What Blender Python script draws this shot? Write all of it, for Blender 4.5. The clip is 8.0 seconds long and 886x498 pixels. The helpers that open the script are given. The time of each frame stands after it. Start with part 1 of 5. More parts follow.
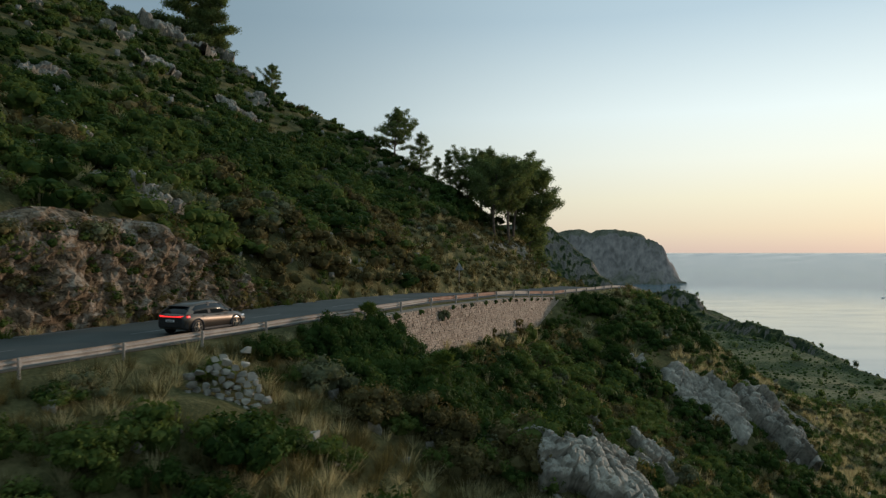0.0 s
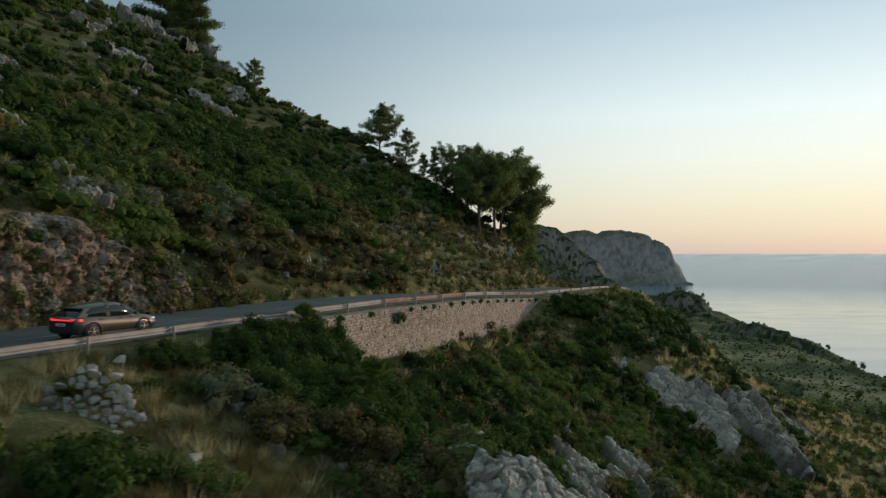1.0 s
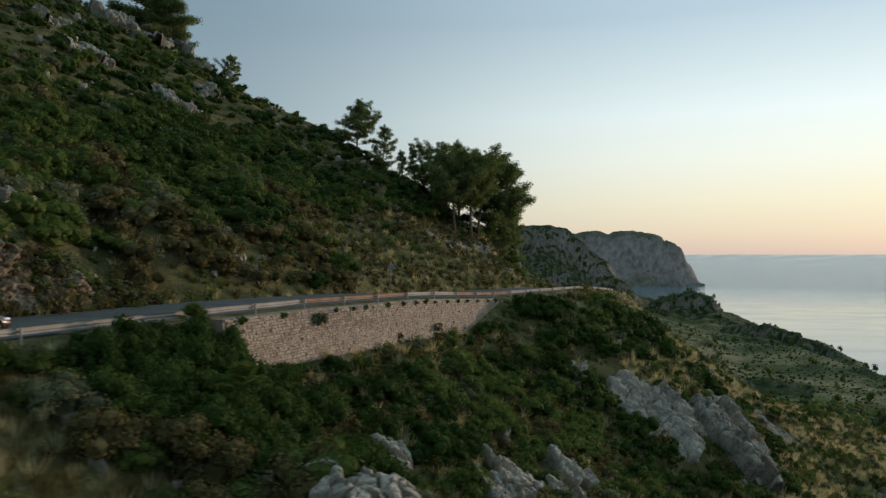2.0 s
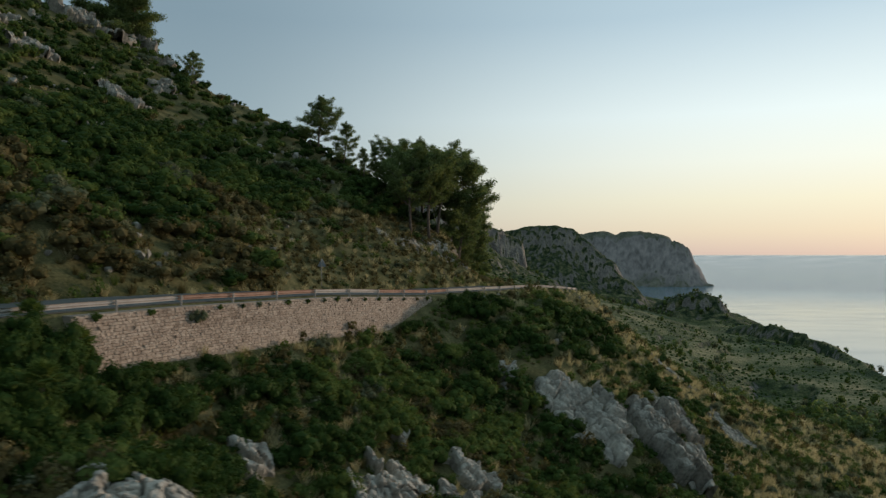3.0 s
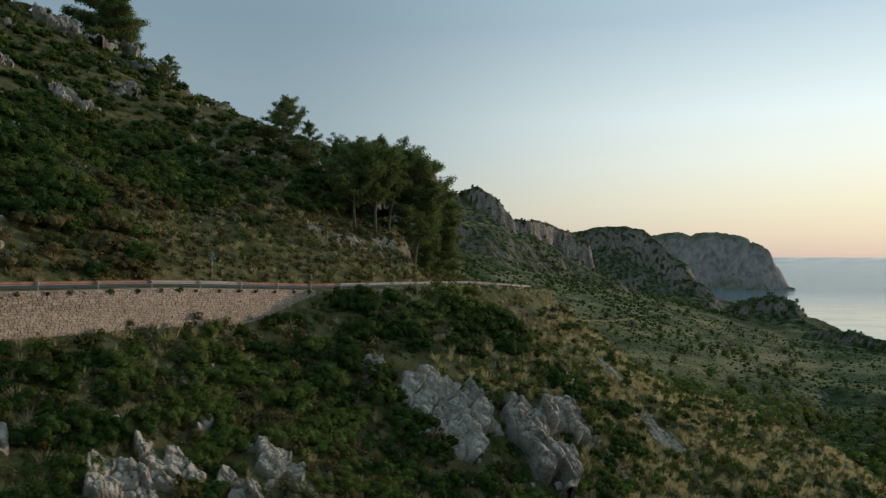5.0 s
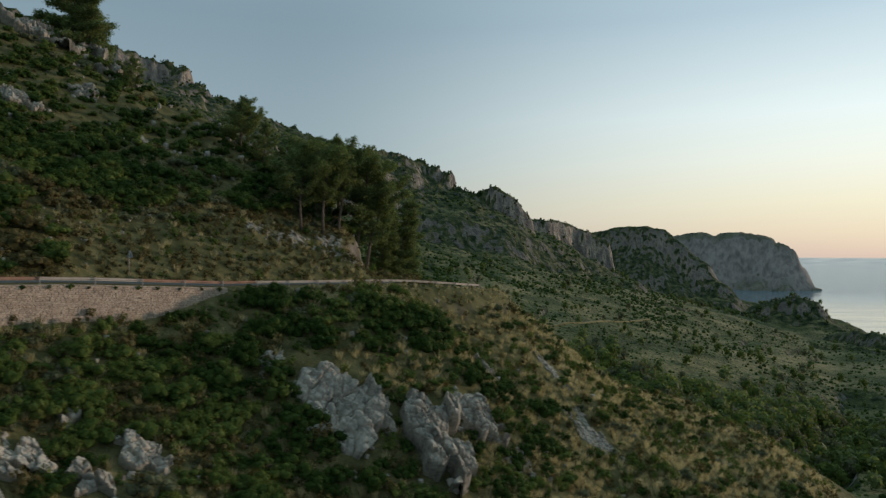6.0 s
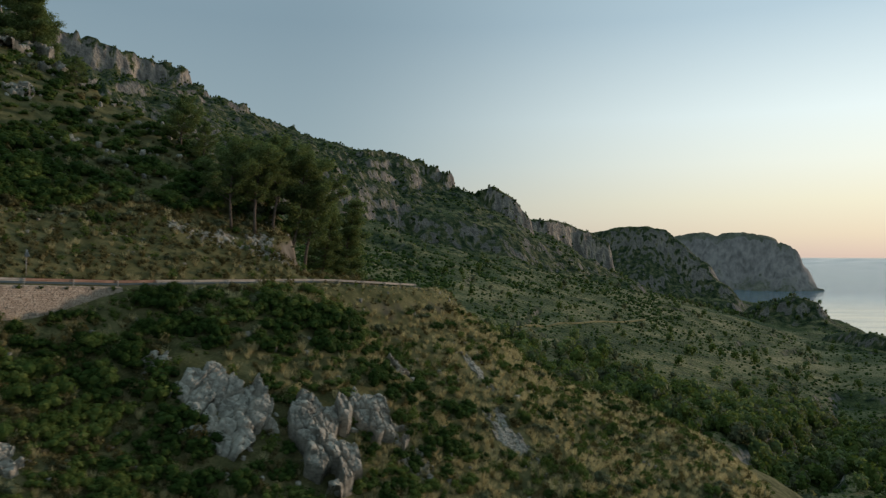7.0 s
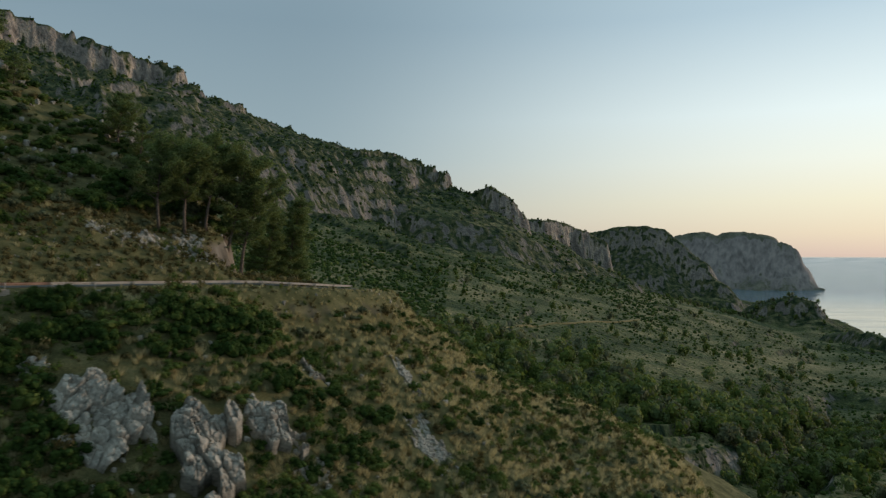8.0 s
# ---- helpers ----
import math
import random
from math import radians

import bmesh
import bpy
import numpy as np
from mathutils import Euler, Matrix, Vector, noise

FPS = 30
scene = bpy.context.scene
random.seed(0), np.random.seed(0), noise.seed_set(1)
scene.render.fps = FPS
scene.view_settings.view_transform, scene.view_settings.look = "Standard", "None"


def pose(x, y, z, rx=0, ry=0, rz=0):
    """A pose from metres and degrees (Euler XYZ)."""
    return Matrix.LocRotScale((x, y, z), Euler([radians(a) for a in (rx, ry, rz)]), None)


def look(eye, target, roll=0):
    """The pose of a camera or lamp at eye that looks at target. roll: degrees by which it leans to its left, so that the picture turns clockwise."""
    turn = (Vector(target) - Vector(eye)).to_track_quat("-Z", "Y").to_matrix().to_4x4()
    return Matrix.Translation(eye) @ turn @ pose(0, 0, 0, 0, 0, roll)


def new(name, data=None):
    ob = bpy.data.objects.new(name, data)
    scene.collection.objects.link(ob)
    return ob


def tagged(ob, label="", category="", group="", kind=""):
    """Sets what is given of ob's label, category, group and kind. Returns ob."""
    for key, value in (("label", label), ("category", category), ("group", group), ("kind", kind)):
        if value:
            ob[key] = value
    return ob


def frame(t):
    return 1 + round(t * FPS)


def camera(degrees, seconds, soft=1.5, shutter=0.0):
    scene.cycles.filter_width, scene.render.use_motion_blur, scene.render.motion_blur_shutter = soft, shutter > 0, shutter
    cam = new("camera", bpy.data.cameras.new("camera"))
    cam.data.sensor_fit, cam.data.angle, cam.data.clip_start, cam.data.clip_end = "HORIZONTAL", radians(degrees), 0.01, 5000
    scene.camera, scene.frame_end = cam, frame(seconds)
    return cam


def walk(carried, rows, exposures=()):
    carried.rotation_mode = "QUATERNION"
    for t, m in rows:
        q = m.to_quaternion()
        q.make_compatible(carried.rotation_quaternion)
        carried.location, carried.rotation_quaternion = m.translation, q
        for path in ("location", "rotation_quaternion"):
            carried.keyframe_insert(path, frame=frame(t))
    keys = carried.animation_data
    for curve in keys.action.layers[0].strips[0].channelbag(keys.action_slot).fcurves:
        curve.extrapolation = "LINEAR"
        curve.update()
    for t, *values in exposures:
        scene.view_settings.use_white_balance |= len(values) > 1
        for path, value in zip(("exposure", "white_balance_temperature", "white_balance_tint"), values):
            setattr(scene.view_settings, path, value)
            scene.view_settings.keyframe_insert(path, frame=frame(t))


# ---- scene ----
cam = camera(62.5, 8.0, soft=1.3, shutter=0.45)
METRES, EYE, TILT, LEAN, TURN = 75.0, 4.0, 0.3, 0.0, 0.0
ROWS = [
    (0.0, 0.0, 0.0, 0.0, 0.0, 0.0, -0.0),
    (0.5, 0.0194, 0.026, -0.0015, 0.19, 0.03, 0.0),
    (1.0, 0.0481, 0.0524, -0.0032, 0.48, 0.07, 0.01),
    (2.5, 0.1771, 0.1101, -0.0087, 1.8, 0.15, 0.01),
    (3.0, 0.2346, 0.1224, -0.0114, 2.09, 0.17, -0.01),
    (3.5, 0.2944, 0.1316, -0.0137, 2.62, 0.19, -0.04),
    (4.0, 0.3615, 0.1385, -0.0166, 3.64, 0.22, -0.08),
    (5.5, 0.5788, 0.1529, -0.0219, 9.35, 0.24, -0.24),
    (6.0, 0.6632, 0.1631, -0.0228, 9.68, 0.24, -0.25),
    (6.5, 0.7334, 0.178, -0.0238, 9.83, 0.22, -0.25),
    (7.0, 0.8091, 0.2036, -0.0243, 9.98, 0.26, -0.24),
    (7.5, 0.8704, 0.2318, -0.0241, 10.06, 0.26, -0.17),
    (8.0, 0.9375, 0.2706, -0.0232, 10.14, 0.26, -0.14),
]
walk(cam, [(t, pose(0, 0, EYE, TILT, LEAN, TURN) @ pose(METRES * x, METRES * y, METRES * z, 90 + pitch, roll, yaw)) for t, x, y, z, yaw, pitch, roll in ROWS], exposures=((0.0, 0.06, 6330, 6.5), (8.0, 0.06, 6330, 6.5)))

# ---- light: the sun just over the sea to the right, a clear evening sky ----
SUN_AZ, SUN_EL, GLOW_AZ = 57.0, 4.5, 46.0          # degrees clockwise from +y, degrees over the horizon
world = bpy.data.worlds.new("evening_sky")
scene.world = world
world.use_nodes = True
wn, wl = world.node_tree.nodes, world.node_tree.links
wn.clear()
w_out = wn.new("ShaderNodeOutputWorld")
w_bg = wn.new("ShaderNodeBackground")
w_bg.inputs["Strength"].default_value = 1.0
w_geo = wn.new("ShaderNodeTexCoord")
w_sep = wn.new("ShaderNodeSeparateXYZ")
wl.new(w_geo.outputs["Generated"], w_sep.inputs[0])


def w_ramp(stops):
    r = wn.new("ShaderNodeValToRGB")
    while len(r.color_ramp.elements) < len(stops):
        r.color_ramp.elements.new(0.5)
    for e, (p, c) in zip(r.color_ramp.elements, stops):
        e.position, e.color = p, (*c, 1)
    return r


# colours by height over the horizon, towards the sun and away from it
near_sun = w_ramp([(0.0, (0.67, 0.51, 0.44)), (0.03, (0.79, 0.66, 0.50)), (0.07, (0.86, 0.79, 0.61)), (0.12, (0.88, 0.88, 0.78)), (0.18, (0.83, 0.90, 0.89)), (0.30, (0.51, 0.63, 0.71)), (0.6, (0.40, 0.54, 0.60)), (1.0, (0.35, 0.48, 0.56))])
off_sun = w_ramp([(0.0, (0.38, 0.33, 0.32)), (0.05, (0.40, 0.405, 0.39)), (0.13, (0.295, 0.37, 0.41)), (0.30, (0.215, 0.292, 0.35)), (0.6, (0.24, 0.34, 0.40)), (1.0, (0.30, 0.42, 0.48))])
wl.new(w_sep.outputs["Z"], near_sun.inputs[0])
wl.new(w_sep.outputs["Z"], off_sun.inputs[0])
w_dot = wn.new("ShaderNodeVectorMath")
w_dot.operation = "DOT_PRODUCT"
w_dot.inputs[1].default_value = (math.sin(radians(GLOW_AZ)), math.cos(radians(GLOW_AZ)), 0.06)
wl.new(w_geo.outputs["Generated"], w_dot.inputs[0])
w_fac = wn.new("ShaderNodeMapRange")
w_fac.interpolation_type = "SMOOTHSTEP"
w_fac.inputs["From Min"].default_value, w_fac.inputs["From Max"].default_value = 0.36, 1.0
wl.new(w_dot.outputs["Value"], w_fac.inputs["Value"])
w_mix = wn.new("ShaderNodeMix")
w_mix.data_type = "RGBA"
wl.new(w_fac.outputs["Result"], w_mix.inputs["Factor"])
wl.new(off_sun.outputs["Color"], w_mix.inputs["A"])
wl.new(near_sun.outputs["Color"], w_mix.inputs["B"])
w_sky = wn.new("ShaderNodeTexSky")
w_sky.sky_type = "NISHITA"
w_sky.sun_disc = False
w_sky.sun_elevation, w_sky.sun_rotation = radians(SUN_EL), radians(SUN_AZ)
w_add = wn.new("ShaderNodeMix")
w_add.data_type, w_add.blend_type = "RGBA", "ADD"
w_add.inputs["Factor"].default_value = 0.012
wl.new(w_mix.outputs["Result"], w_add.inputs["A"])
wl.new(w_sky.outputs["Color"], w_add.inputs["B"])
wl.new(w_add.outputs["Result"], w_bg.inputs["Color"])
wl.new(w_bg.outputs[0], w_out.inputs["Surface"])

sun = new("sun", bpy.data.lights.new("sun", "SUN"))
sun.data.energy, sun.data.angle, sun.data.color = 1.85, radians(3.0), (1.0, 0.74, 0.58)
sx, sy = math.sin(radians(SUN_AZ)), math.cos(radians(SUN_AZ))
sun.matrix_world = look((60 + 100 * sx, 80 + 100 * sy, 100 * math.tan(radians(SUN_EL))), (60, 80, 0))

# ---- materials ----


def material(name, stops, scale=1.0, fine=8.0, rough=0.85, bump=0.3, bump_scale=20.0, metal=0.0, island=0.0, rand=0.0, coords="world", spec=0.18, detail=6.0, dist=0.02):
    """Colour stops run over two octaves of noise, in metres; island and rand shift the value piece by piece."""
    m = bpy.data.materials.new(name)
    m.use_nodes = True
    nt = m.node_tree
    n, l = nt.nodes, nt.links
    p = n["Principled BSDF"]
    p.inputs["Roughness"].default_value = rough
    p.inputs["Metallic"].default_value = metal
    p.inputs["Specular IOR Level"].default_value = spec
    if coords == "world":
        co = n.new("ShaderNodeNewGeometry").outputs["Position"]
    else:
        co = n.new("ShaderNodeTexCoord").outputs["Object"]
    a = n.new("ShaderNodeTexNoise")
    a.inputs["Scale"].default_value, a.inputs["Detail"].default_value = scale, detail
    b = n.new("ShaderNodeTexNoise")
    b.inputs["Scale"].default_value, b.inputs["Detail"].default_value = fine, 4.0
    l.new(co, a.inputs["Vector"])
    l.new(co, b.inputs["Vector"])
    mixed = n.new("ShaderNodeMix")
    mixed.inputs["Factor"].default_value = 0.4
    l.new(a.outputs["Fac"], mixed.inputs["A"])
    l.new(b.outputs["Fac"], mixed.inputs["B"])
    value = mixed.outputs["Result"]
    for amount, kind in ((island, 0), (rand, 1)):
        if amount:
            src = n.new("ShaderNodeNewGeometry").outputs["Random Per Island"] if kind == 0 else n.new("ShaderNodeObjectInfo").outputs["Random"]
            sh = n.new("ShaderNodeMath")
            sh.operation = "MULTIPLY_ADD"
            sh.inputs[1].default_value = amount
            l.new(src, sh.inputs[0])
            l.new(value, sh.inputs[2])
            off = n.new("ShaderNodeMath")
            off.operation = "SUBTRACT"
            off.inputs[1].default_value = amount / 2
            l.new(sh.outputs[0], off.inputs[0])
            value = off.outputs[0]
    r = n.new("ShaderNodeValToRGB")
    while len(r.color_ramp.elements) < len(stops):
        r.color_ramp.elements.new(0.5)
    for e, (q, c) in zip(r.color_ramp.elements, stops):
        e.position, e.color = q, (*c, 1)
    l.new(value, r.inputs[0])
    l.new(r.outputs["Color"], p.inputs["Base Color"])
    if bump:
        t = n.new("ShaderNodeTexNoise")
        t.inputs["Scale"].default_value, t.inputs["Detail"].default_value = bump_scale, 5.0
        l.new(co, t.inputs["Vector"])
        k = n.new("ShaderNodeBump")
        k.inputs["Strength"].default_value, k.inputs["Distance"].default_value = bump, dist
        l.new(t.outputs["Fac"], k.inputs["Height"])
        l.new(k.outputs["Normal"], p.inputs["Normal"])
    return m


def steep_mix(m, stops, low, high, scale, flat=0.35, wobble=0.5):
    """Bare rock, with colours of its own, where the ground stands steeper than the given normal heights."""
    n, l = m.node_tree.nodes, m.node_tree.links
    p = n["Principled BSDF"]
    ground = p.inputs["Base Color"].links[0].from_socket
    geo = n.new("ShaderNodeNewGeometry")
    sep = n.new("ShaderNodeSeparateXYZ")
    l.new(geo.outputs["Normal"], sep.inputs[0])
    t = n.new("ShaderNodeTexNoise")
    t.inputs["Scale"].default_value, t.inputs["Detail"].default_value = scale, 8.0
    squash = n.new("ShaderNodeMapping")
    squash.inputs["Scale"].default_value = (1.0, 1.0, flat)
    l.new(geo.outputs["Position"], squash.inputs[0])
    l.new(squash.outputs[0], t.inputs["Vector"])
    wob = n.new("ShaderNodeMath")
    wob.operation = "MULTIPLY_ADD"
    wob.inputs[1].default_value = wobble
    l.new(t.outputs["Fac"], wob.inputs[0])
    l.new(sep.outputs["Z"], wob.inputs[2])
    f = n.new("ShaderNodeMapRange")
    f.inputs["From Min"].default_value, f.inputs["From Max"].default_value = high + wobble / 2, low + wobble / 2
    l.new(wob.outputs[0], f.inputs["Value"])
    r = n.new("ShaderNodeValToRGB")
    while len(r.color_ramp.elements) < len(stops):
        r.color_ramp.elements.new(0.5)
    for e, (q, c) in zip(r.color_ramp.elements, stops):
        e.position, e.color = q, (*c, 1)
    l.new(t.outputs["Fac"], r.inputs[0])
    x = n.new("ShaderNodeMix")
    x.data_type = "RGBA"
    l.new(f.outputs["Result"], x.inputs["Factor"])
    l.new(ground, x.inputs["A"])
    l.new(r.outputs["Color"], x.inputs["B"])
    l.new(x.outputs["Result"], p.inputs["Base Color"])
    return m


def leafy(m, amount, colour):
    """Lets light through thin leaves and blades."""
    n, l = m.node_tree.nodes, m.node_tree.links
    p, out = n["Principled BSDF"], n["Material Output"]
    tr = n.new("ShaderNodeBsdfTranslucent")
    tint = n.new("ShaderNodeMix")
    tint.data_type, tint.blend_type = "RGBA", "MULTIPLY"
    tint.inputs["Factor"].default_value = 1.0
    tint.inputs["B"].default_value = (*colour, 1)
    l.new(p.inputs["Base Color"].links[0].from_socket, tint.inputs["A"])
    l.new(tint.outputs["Result"], tr.inputs["Color"])
    x = n.new("ShaderNodeMixShader")
    x.inputs[0].default_value = amount
    l.new(p.outputs[0], x.inputs[1])
    l.new(tr.outputs[0], x.inputs[2])
    l.new(x.outputs[0], out.inputs["Surface"])


def cracked(m, scale, depth):
    """Dark open joints between the blocks of a rock."""
    n, l = m.node_tree.nodes, m.node_tree.links
    p = n["Principled BSDF"]
    geo = n.new("ShaderNodeNewGeometry")
    warp = n.new("ShaderNodeTexNoise")
    warp.inputs["Scale"].default_value, warp.inputs["Detail"].default_value = scale * 1.3, 5.0
    l.new(geo.outputs["Position"], warp.inputs["Vector"])
    shift = n.new("ShaderNodeVectorMath")
    shift.operation = "MULTIPLY_ADD"
    shift.inputs[1].default_value = (1.3 / scale,) * 3
    l.new(warp.outputs["Color"], shift.inputs[0])
    squash = n.new("ShaderNodeMapping")
    squash.inputs["Scale"].default_value = (1.0, 1.0, 0.5)
    l.new(geo.outputs["Position"], shift.inputs[2])
    l.new(shift.outputs[0], squash.inputs[0])
    v = n.new("ShaderNodeTexVoronoi")
    v.feature = "DISTANCE_TO_EDGE"
    v.inputs["Scale"].default_value = scale
    l.new(squash.outputs[0], v.inputs["Vector"])
    f = n.new("ShaderNodeMapRange")
    f.inputs["From Max"].default_value = 0.05
    f.inputs["To Min"].default_value = 0.35
    l.new(v.outputs["Distance"], f.inputs["Value"])
    x = n.new("ShaderNodeMix")
    x.data_type, x.blend_type = "RGBA", "MULTIPLY"
    x.inputs["Factor"].default_value = 1.0
    l.new(p.inputs["Base Color"].links[0].from_socket, x.inputs["A"])
    l.new(f.outputs["Result"], x.inputs["B"])
    l.new(x.outputs["Result"], p.inputs["Base Color"])
    k = n.new("ShaderNodeBump")
    k.inputs["Strength"].default_value, k.inputs["Distance"].default_value = 1.0, depth
    l.new(f.outputs["Result"], k.inputs["Height"])
    if p.inputs["Normal"].links:
        l.new(p.inputs["Normal"].links[0].from_socket, k.inputs["Normal"])
    l.new(k.outputs["Normal"], p.inputs["Normal"])


ROCK_STOPS = [(0.34, (0.115, 0.105, 0.085)), (0.43, (0.22, 0.202, 0.168)), (0.52, (0.325, 0.298, 0.25)), (0.64, (0.45, 0.405, 0.335))]
earth = steep_mix(material("dry_earth", [(0.3, (0.040, 0.044, 0.018)), (0.45, (0.080, 0.077, 0.033)), (0.58, (0.145, 0.130, 0.060)), (0.75, (0.23, 0.198, 0.098))], 0.5, 5.0, 0.95, 0.9, 9.0, dist=0.08, spec=0.05), [(0.3, (0.06, 0.052, 0.04)), (0.45, (0.13, 0.11, 0.085)), (0.6, (0.21, 0.18, 0.145)), (0.75, (0.32, 0.29, 0.25))], 0.42, 0.58, 0.6)
far_ground = material("scrub_distance", [(0.40, (0.040, 0.056, 0.020)), (0.47, (0.086, 0.098, 0.036)), (0.53, (0.145, 0.142, 0.060)), (0.61, (0.25, 0.212, 0.105))], 0.02, 0.45, 0.95, 1.0, 0.2, dist=5.0)
steep_mix(far_ground, [(0.36, (0.014, 0.026, 0.010)), (0.46, (0.036, 0.052, 0.020)), (0.56, (0.072, 0.080, 0.034)), (0.66, (0.15, 0.135, 0.070))], 0.88, 0.96, 0.09, 0.8, 0.3)
steep_mix(far_ground, [(0.36, (0.13, 0.115, 0.10)), (0.45, (0.20, 0.178, 0.155)), (0.54, (0.31, 0.265, 0.22)), (0.64, (0.47, 0.385, 0.295))], 0.46, 0.66, 0.075, 0.35, 2.0)
# headland rock and scrub, paled and flattened in colour to stand in for haze
headland = material("hazed_headland_limestone", [(0.36, (0.075, 0.078, 0.052)), (0.46, (0.110, 0.110, 0.076)), (0.55, (0.150, 0.145, 0.104)), (0.66, (0.22, 0.20, 0.15))], 0.03, 0.15, 0.95, 0.5, 0.08, dist=4.0)
steep_mix(headland, [(0.34, (0.17, 0.152, 0.138)), (0.44, (0.235, 0.208, 0.190)), (0.54, (0.29, 0.255, 0.233)), (0.66, (0.37, 0.32, 0.285))], 0.62, 0.80, 0.05, 0.5, 0.9)
rock = material("limestone", ROCK_STOPS, 0.6, 3.0, 0.9, 0.8, 4.5, rand=0.06, dist=0.06)
cut_rock = material("reddish_cut_rock", [(0.30, (0.056, 0.048, 0.032)), (0.42, (0.136, 0.099, 0.061)), (0.51, (0.240, 0.172, 0.112)), (0.57, (0.30, 0.255, 0.20)), (0.74, (0.432, 0.360, 0.277))], 0.9, 5.0, 0.92, 0.8, 5.0, dist=0.08)
leaf_dark = material("dark_evergreen_leaves", [(0.25, (0.016, 0.032, 0.008)), (0.5, (0.042, 0.073, 0.018)), (0.75, (0.096, 0.138, 0.034))], 0.35, 2.0, 0.6, 0, island=0.2, spec=0.03)
leaf_olive = material("olive_leaves", [(0.25, (0.040, 0.064, 0.017)), (0.5, (0.098, 0.140, 0.036)), (0.75, (0.205, 0.232, 0.068))], 0.35, 2.0, 0.65, 0, island=0.2, spec=0.03)
leaf_grey = material("grey_green_leaves", [(0.25, (0.062, 0.072, 0.042)), (0.5, (0.138, 0.150, 0.084)), (0.75, (0.237, 0.240, 0.137))], 0.35, 2.0, 0.7, 0, island=0.3, spec=0.03)
leaf_dry = material("dry_brown_leaves", [(0.25, (0.048, 0.044, 0.019)), (0.5, (0.120, 0.104, 0.045)), (0.75, (0.235, 0.195, 0.092))], 0.35, 2.0, 0.75, 0, island=0.35, spec=0.03)
straw = material("dry_grass", [(0.25, (0.25, 0.218, 0.112)), (0.5, (0.49, 0.424, 0.235)), (0.75, (0.68, 0.60, 0.36))], 0.3, 2.0, 0.8, 0, island=0.4, spec=0.1)
needles = material("pine_needles", [(0.25, (0.070, 0.100, 0.038)), (0.5, (0.150, 0.200, 0.076)), (0.75, (0.255, 0.30, 0.125))], 0.5, 2.5, 0.6, 0, island=0.35, spec=0.1)
bark = material("pine_bark", [(0.3, (0.06, 0.045, 0.035)), (0.5, (0.14, 0.105, 0.08)), (0.7, (0.24, 0.19, 0.15))], 3.0, 14.0, 0.95, 0.8, 12.0, dist=0.03)
asphalt = material("worn_asphalt", [(0.3, (0.060, 0.066, 0.062)), (0.5, (0.085, 0.092, 0.087)), (0.7, (0.115, 0.122, 0.114))], 0.3, 30.0, 0.8, 0.25, 90.0, dist=0.004)
road_paint = material("worn_white_paint", [(0.38, (0.12, 0.125, 0.12)), (0.5, (0.20, 0.205, 0.20)), (0.62, (0.32, 0.32, 0.31))], 2.0, 20.0, 0.7, 0.1, 60.0)
stone = material("wall_limestone", [(0.25, (0.22, 0.165, 0.122)), (0.5, (0.36, 0.28, 0.215)), (0.75, (0.50, 0.40, 0.315))], 1.5, 9.0, 0.9, 0.6, 12.0, rand=0.26, island=0.20, dist=0.03)
mortar = material("wall_mortar", [(0.3, (0.20, 0.165, 0.13)), (0.6, (0.31, 0.26, 0.21))], 1.5, 12.0, 0.95, 0.5, 20.0)
# the warm tint of both steels paints reflected evening light into their colour
steel = material("galvanised_steel", [(0.3, (0.27, 0.235, 0.20)), (0.5, (0.40, 0.355, 0.31)), (0.7, (0.50, 0.455, 0.40))], 1.2, 14.0, 0.75, 0.1, 30.0, metal=0.1, coords="object", spec=0.5)
brown_steel = material("brown_reflecting_steel", [(0.3, (0.20, 0.125, 0.088)), (0.5, (0.35, 0.225, 0.165)), (0.7, (0.46, 0.32, 0.245))], 1.2, 14.0, 0.7, 0.2, 30.0, metal=0.3, coords="object")


for m, k in ((leaf_dark, 0.3), (leaf_olive, 0.4), (leaf_grey, 0.35), (leaf_dry, 0.4), (straw, 0.55), (needles, 0.5)):
    leafy(m, k, (1.0, 0.98, 0.85) if m is straw else (1.0, 0.95, 0.6))
cracked(cut_rock, 2.6, 0.05)


def plain(name, colour, rough=0.5, metal=0.0, coat=0.0, emit=0.0, glass=0.0):
    m = bpy.data.materials.new(name)
    m.use_nodes = True
    p = m.node_tree.nodes["Principled BSDF"]
    p.inputs["Base Color"].default_value = (*colour, 1)
    p.inputs["Roughness"].default_value, p.inputs["Metallic"].default_value = rough, metal
    p.inputs["Coat Weight"].default_value = coat
    p.inputs["Transmission Weight"].default_value = glass
    if emit:
        p.inputs["Emission Color"].default_value, p.inputs["Emission Strength"].default_value = (*colour, 1), emit
    return m


# dark grey paint; the bronze tint paints in warm low-sun reflection
car_paint = plain("warm_lit_grey_car_paint", (0.115, 0.088, 0.066), 0.32, 0.6, 0.6)
car_glass = plain("tinted_car_glass", (0.015, 0.018, 0.02), 0.06, 0.0)
car_black = plain("black_plastic", (0.018, 0.018, 0.019), 0.55)
tyre_rubber = plain("tyre_rubber", (0.02, 0.02, 0.021), 0.85)
rim_metal = plain("bronze_alloy", (0.42, 0.33, 0.24), 0.35, 0.8)
lamp_red = plain("red_lamp", (0.9, 0.03, 0.03), 0.3, emit=1.2)
# slight emission stands in for the reflection on the headlamp's clear cover
lamp_white = plain("clear_headlamp", (0.75, 0.76, 0.78), 0.15, emit=0.25)
plate_white = plain("white_plate", (0.7, 0.7, 0.7), 0.4)
plate_ink = plain("dark_ink", (0.03, 0.03, 0.04), 0.5)
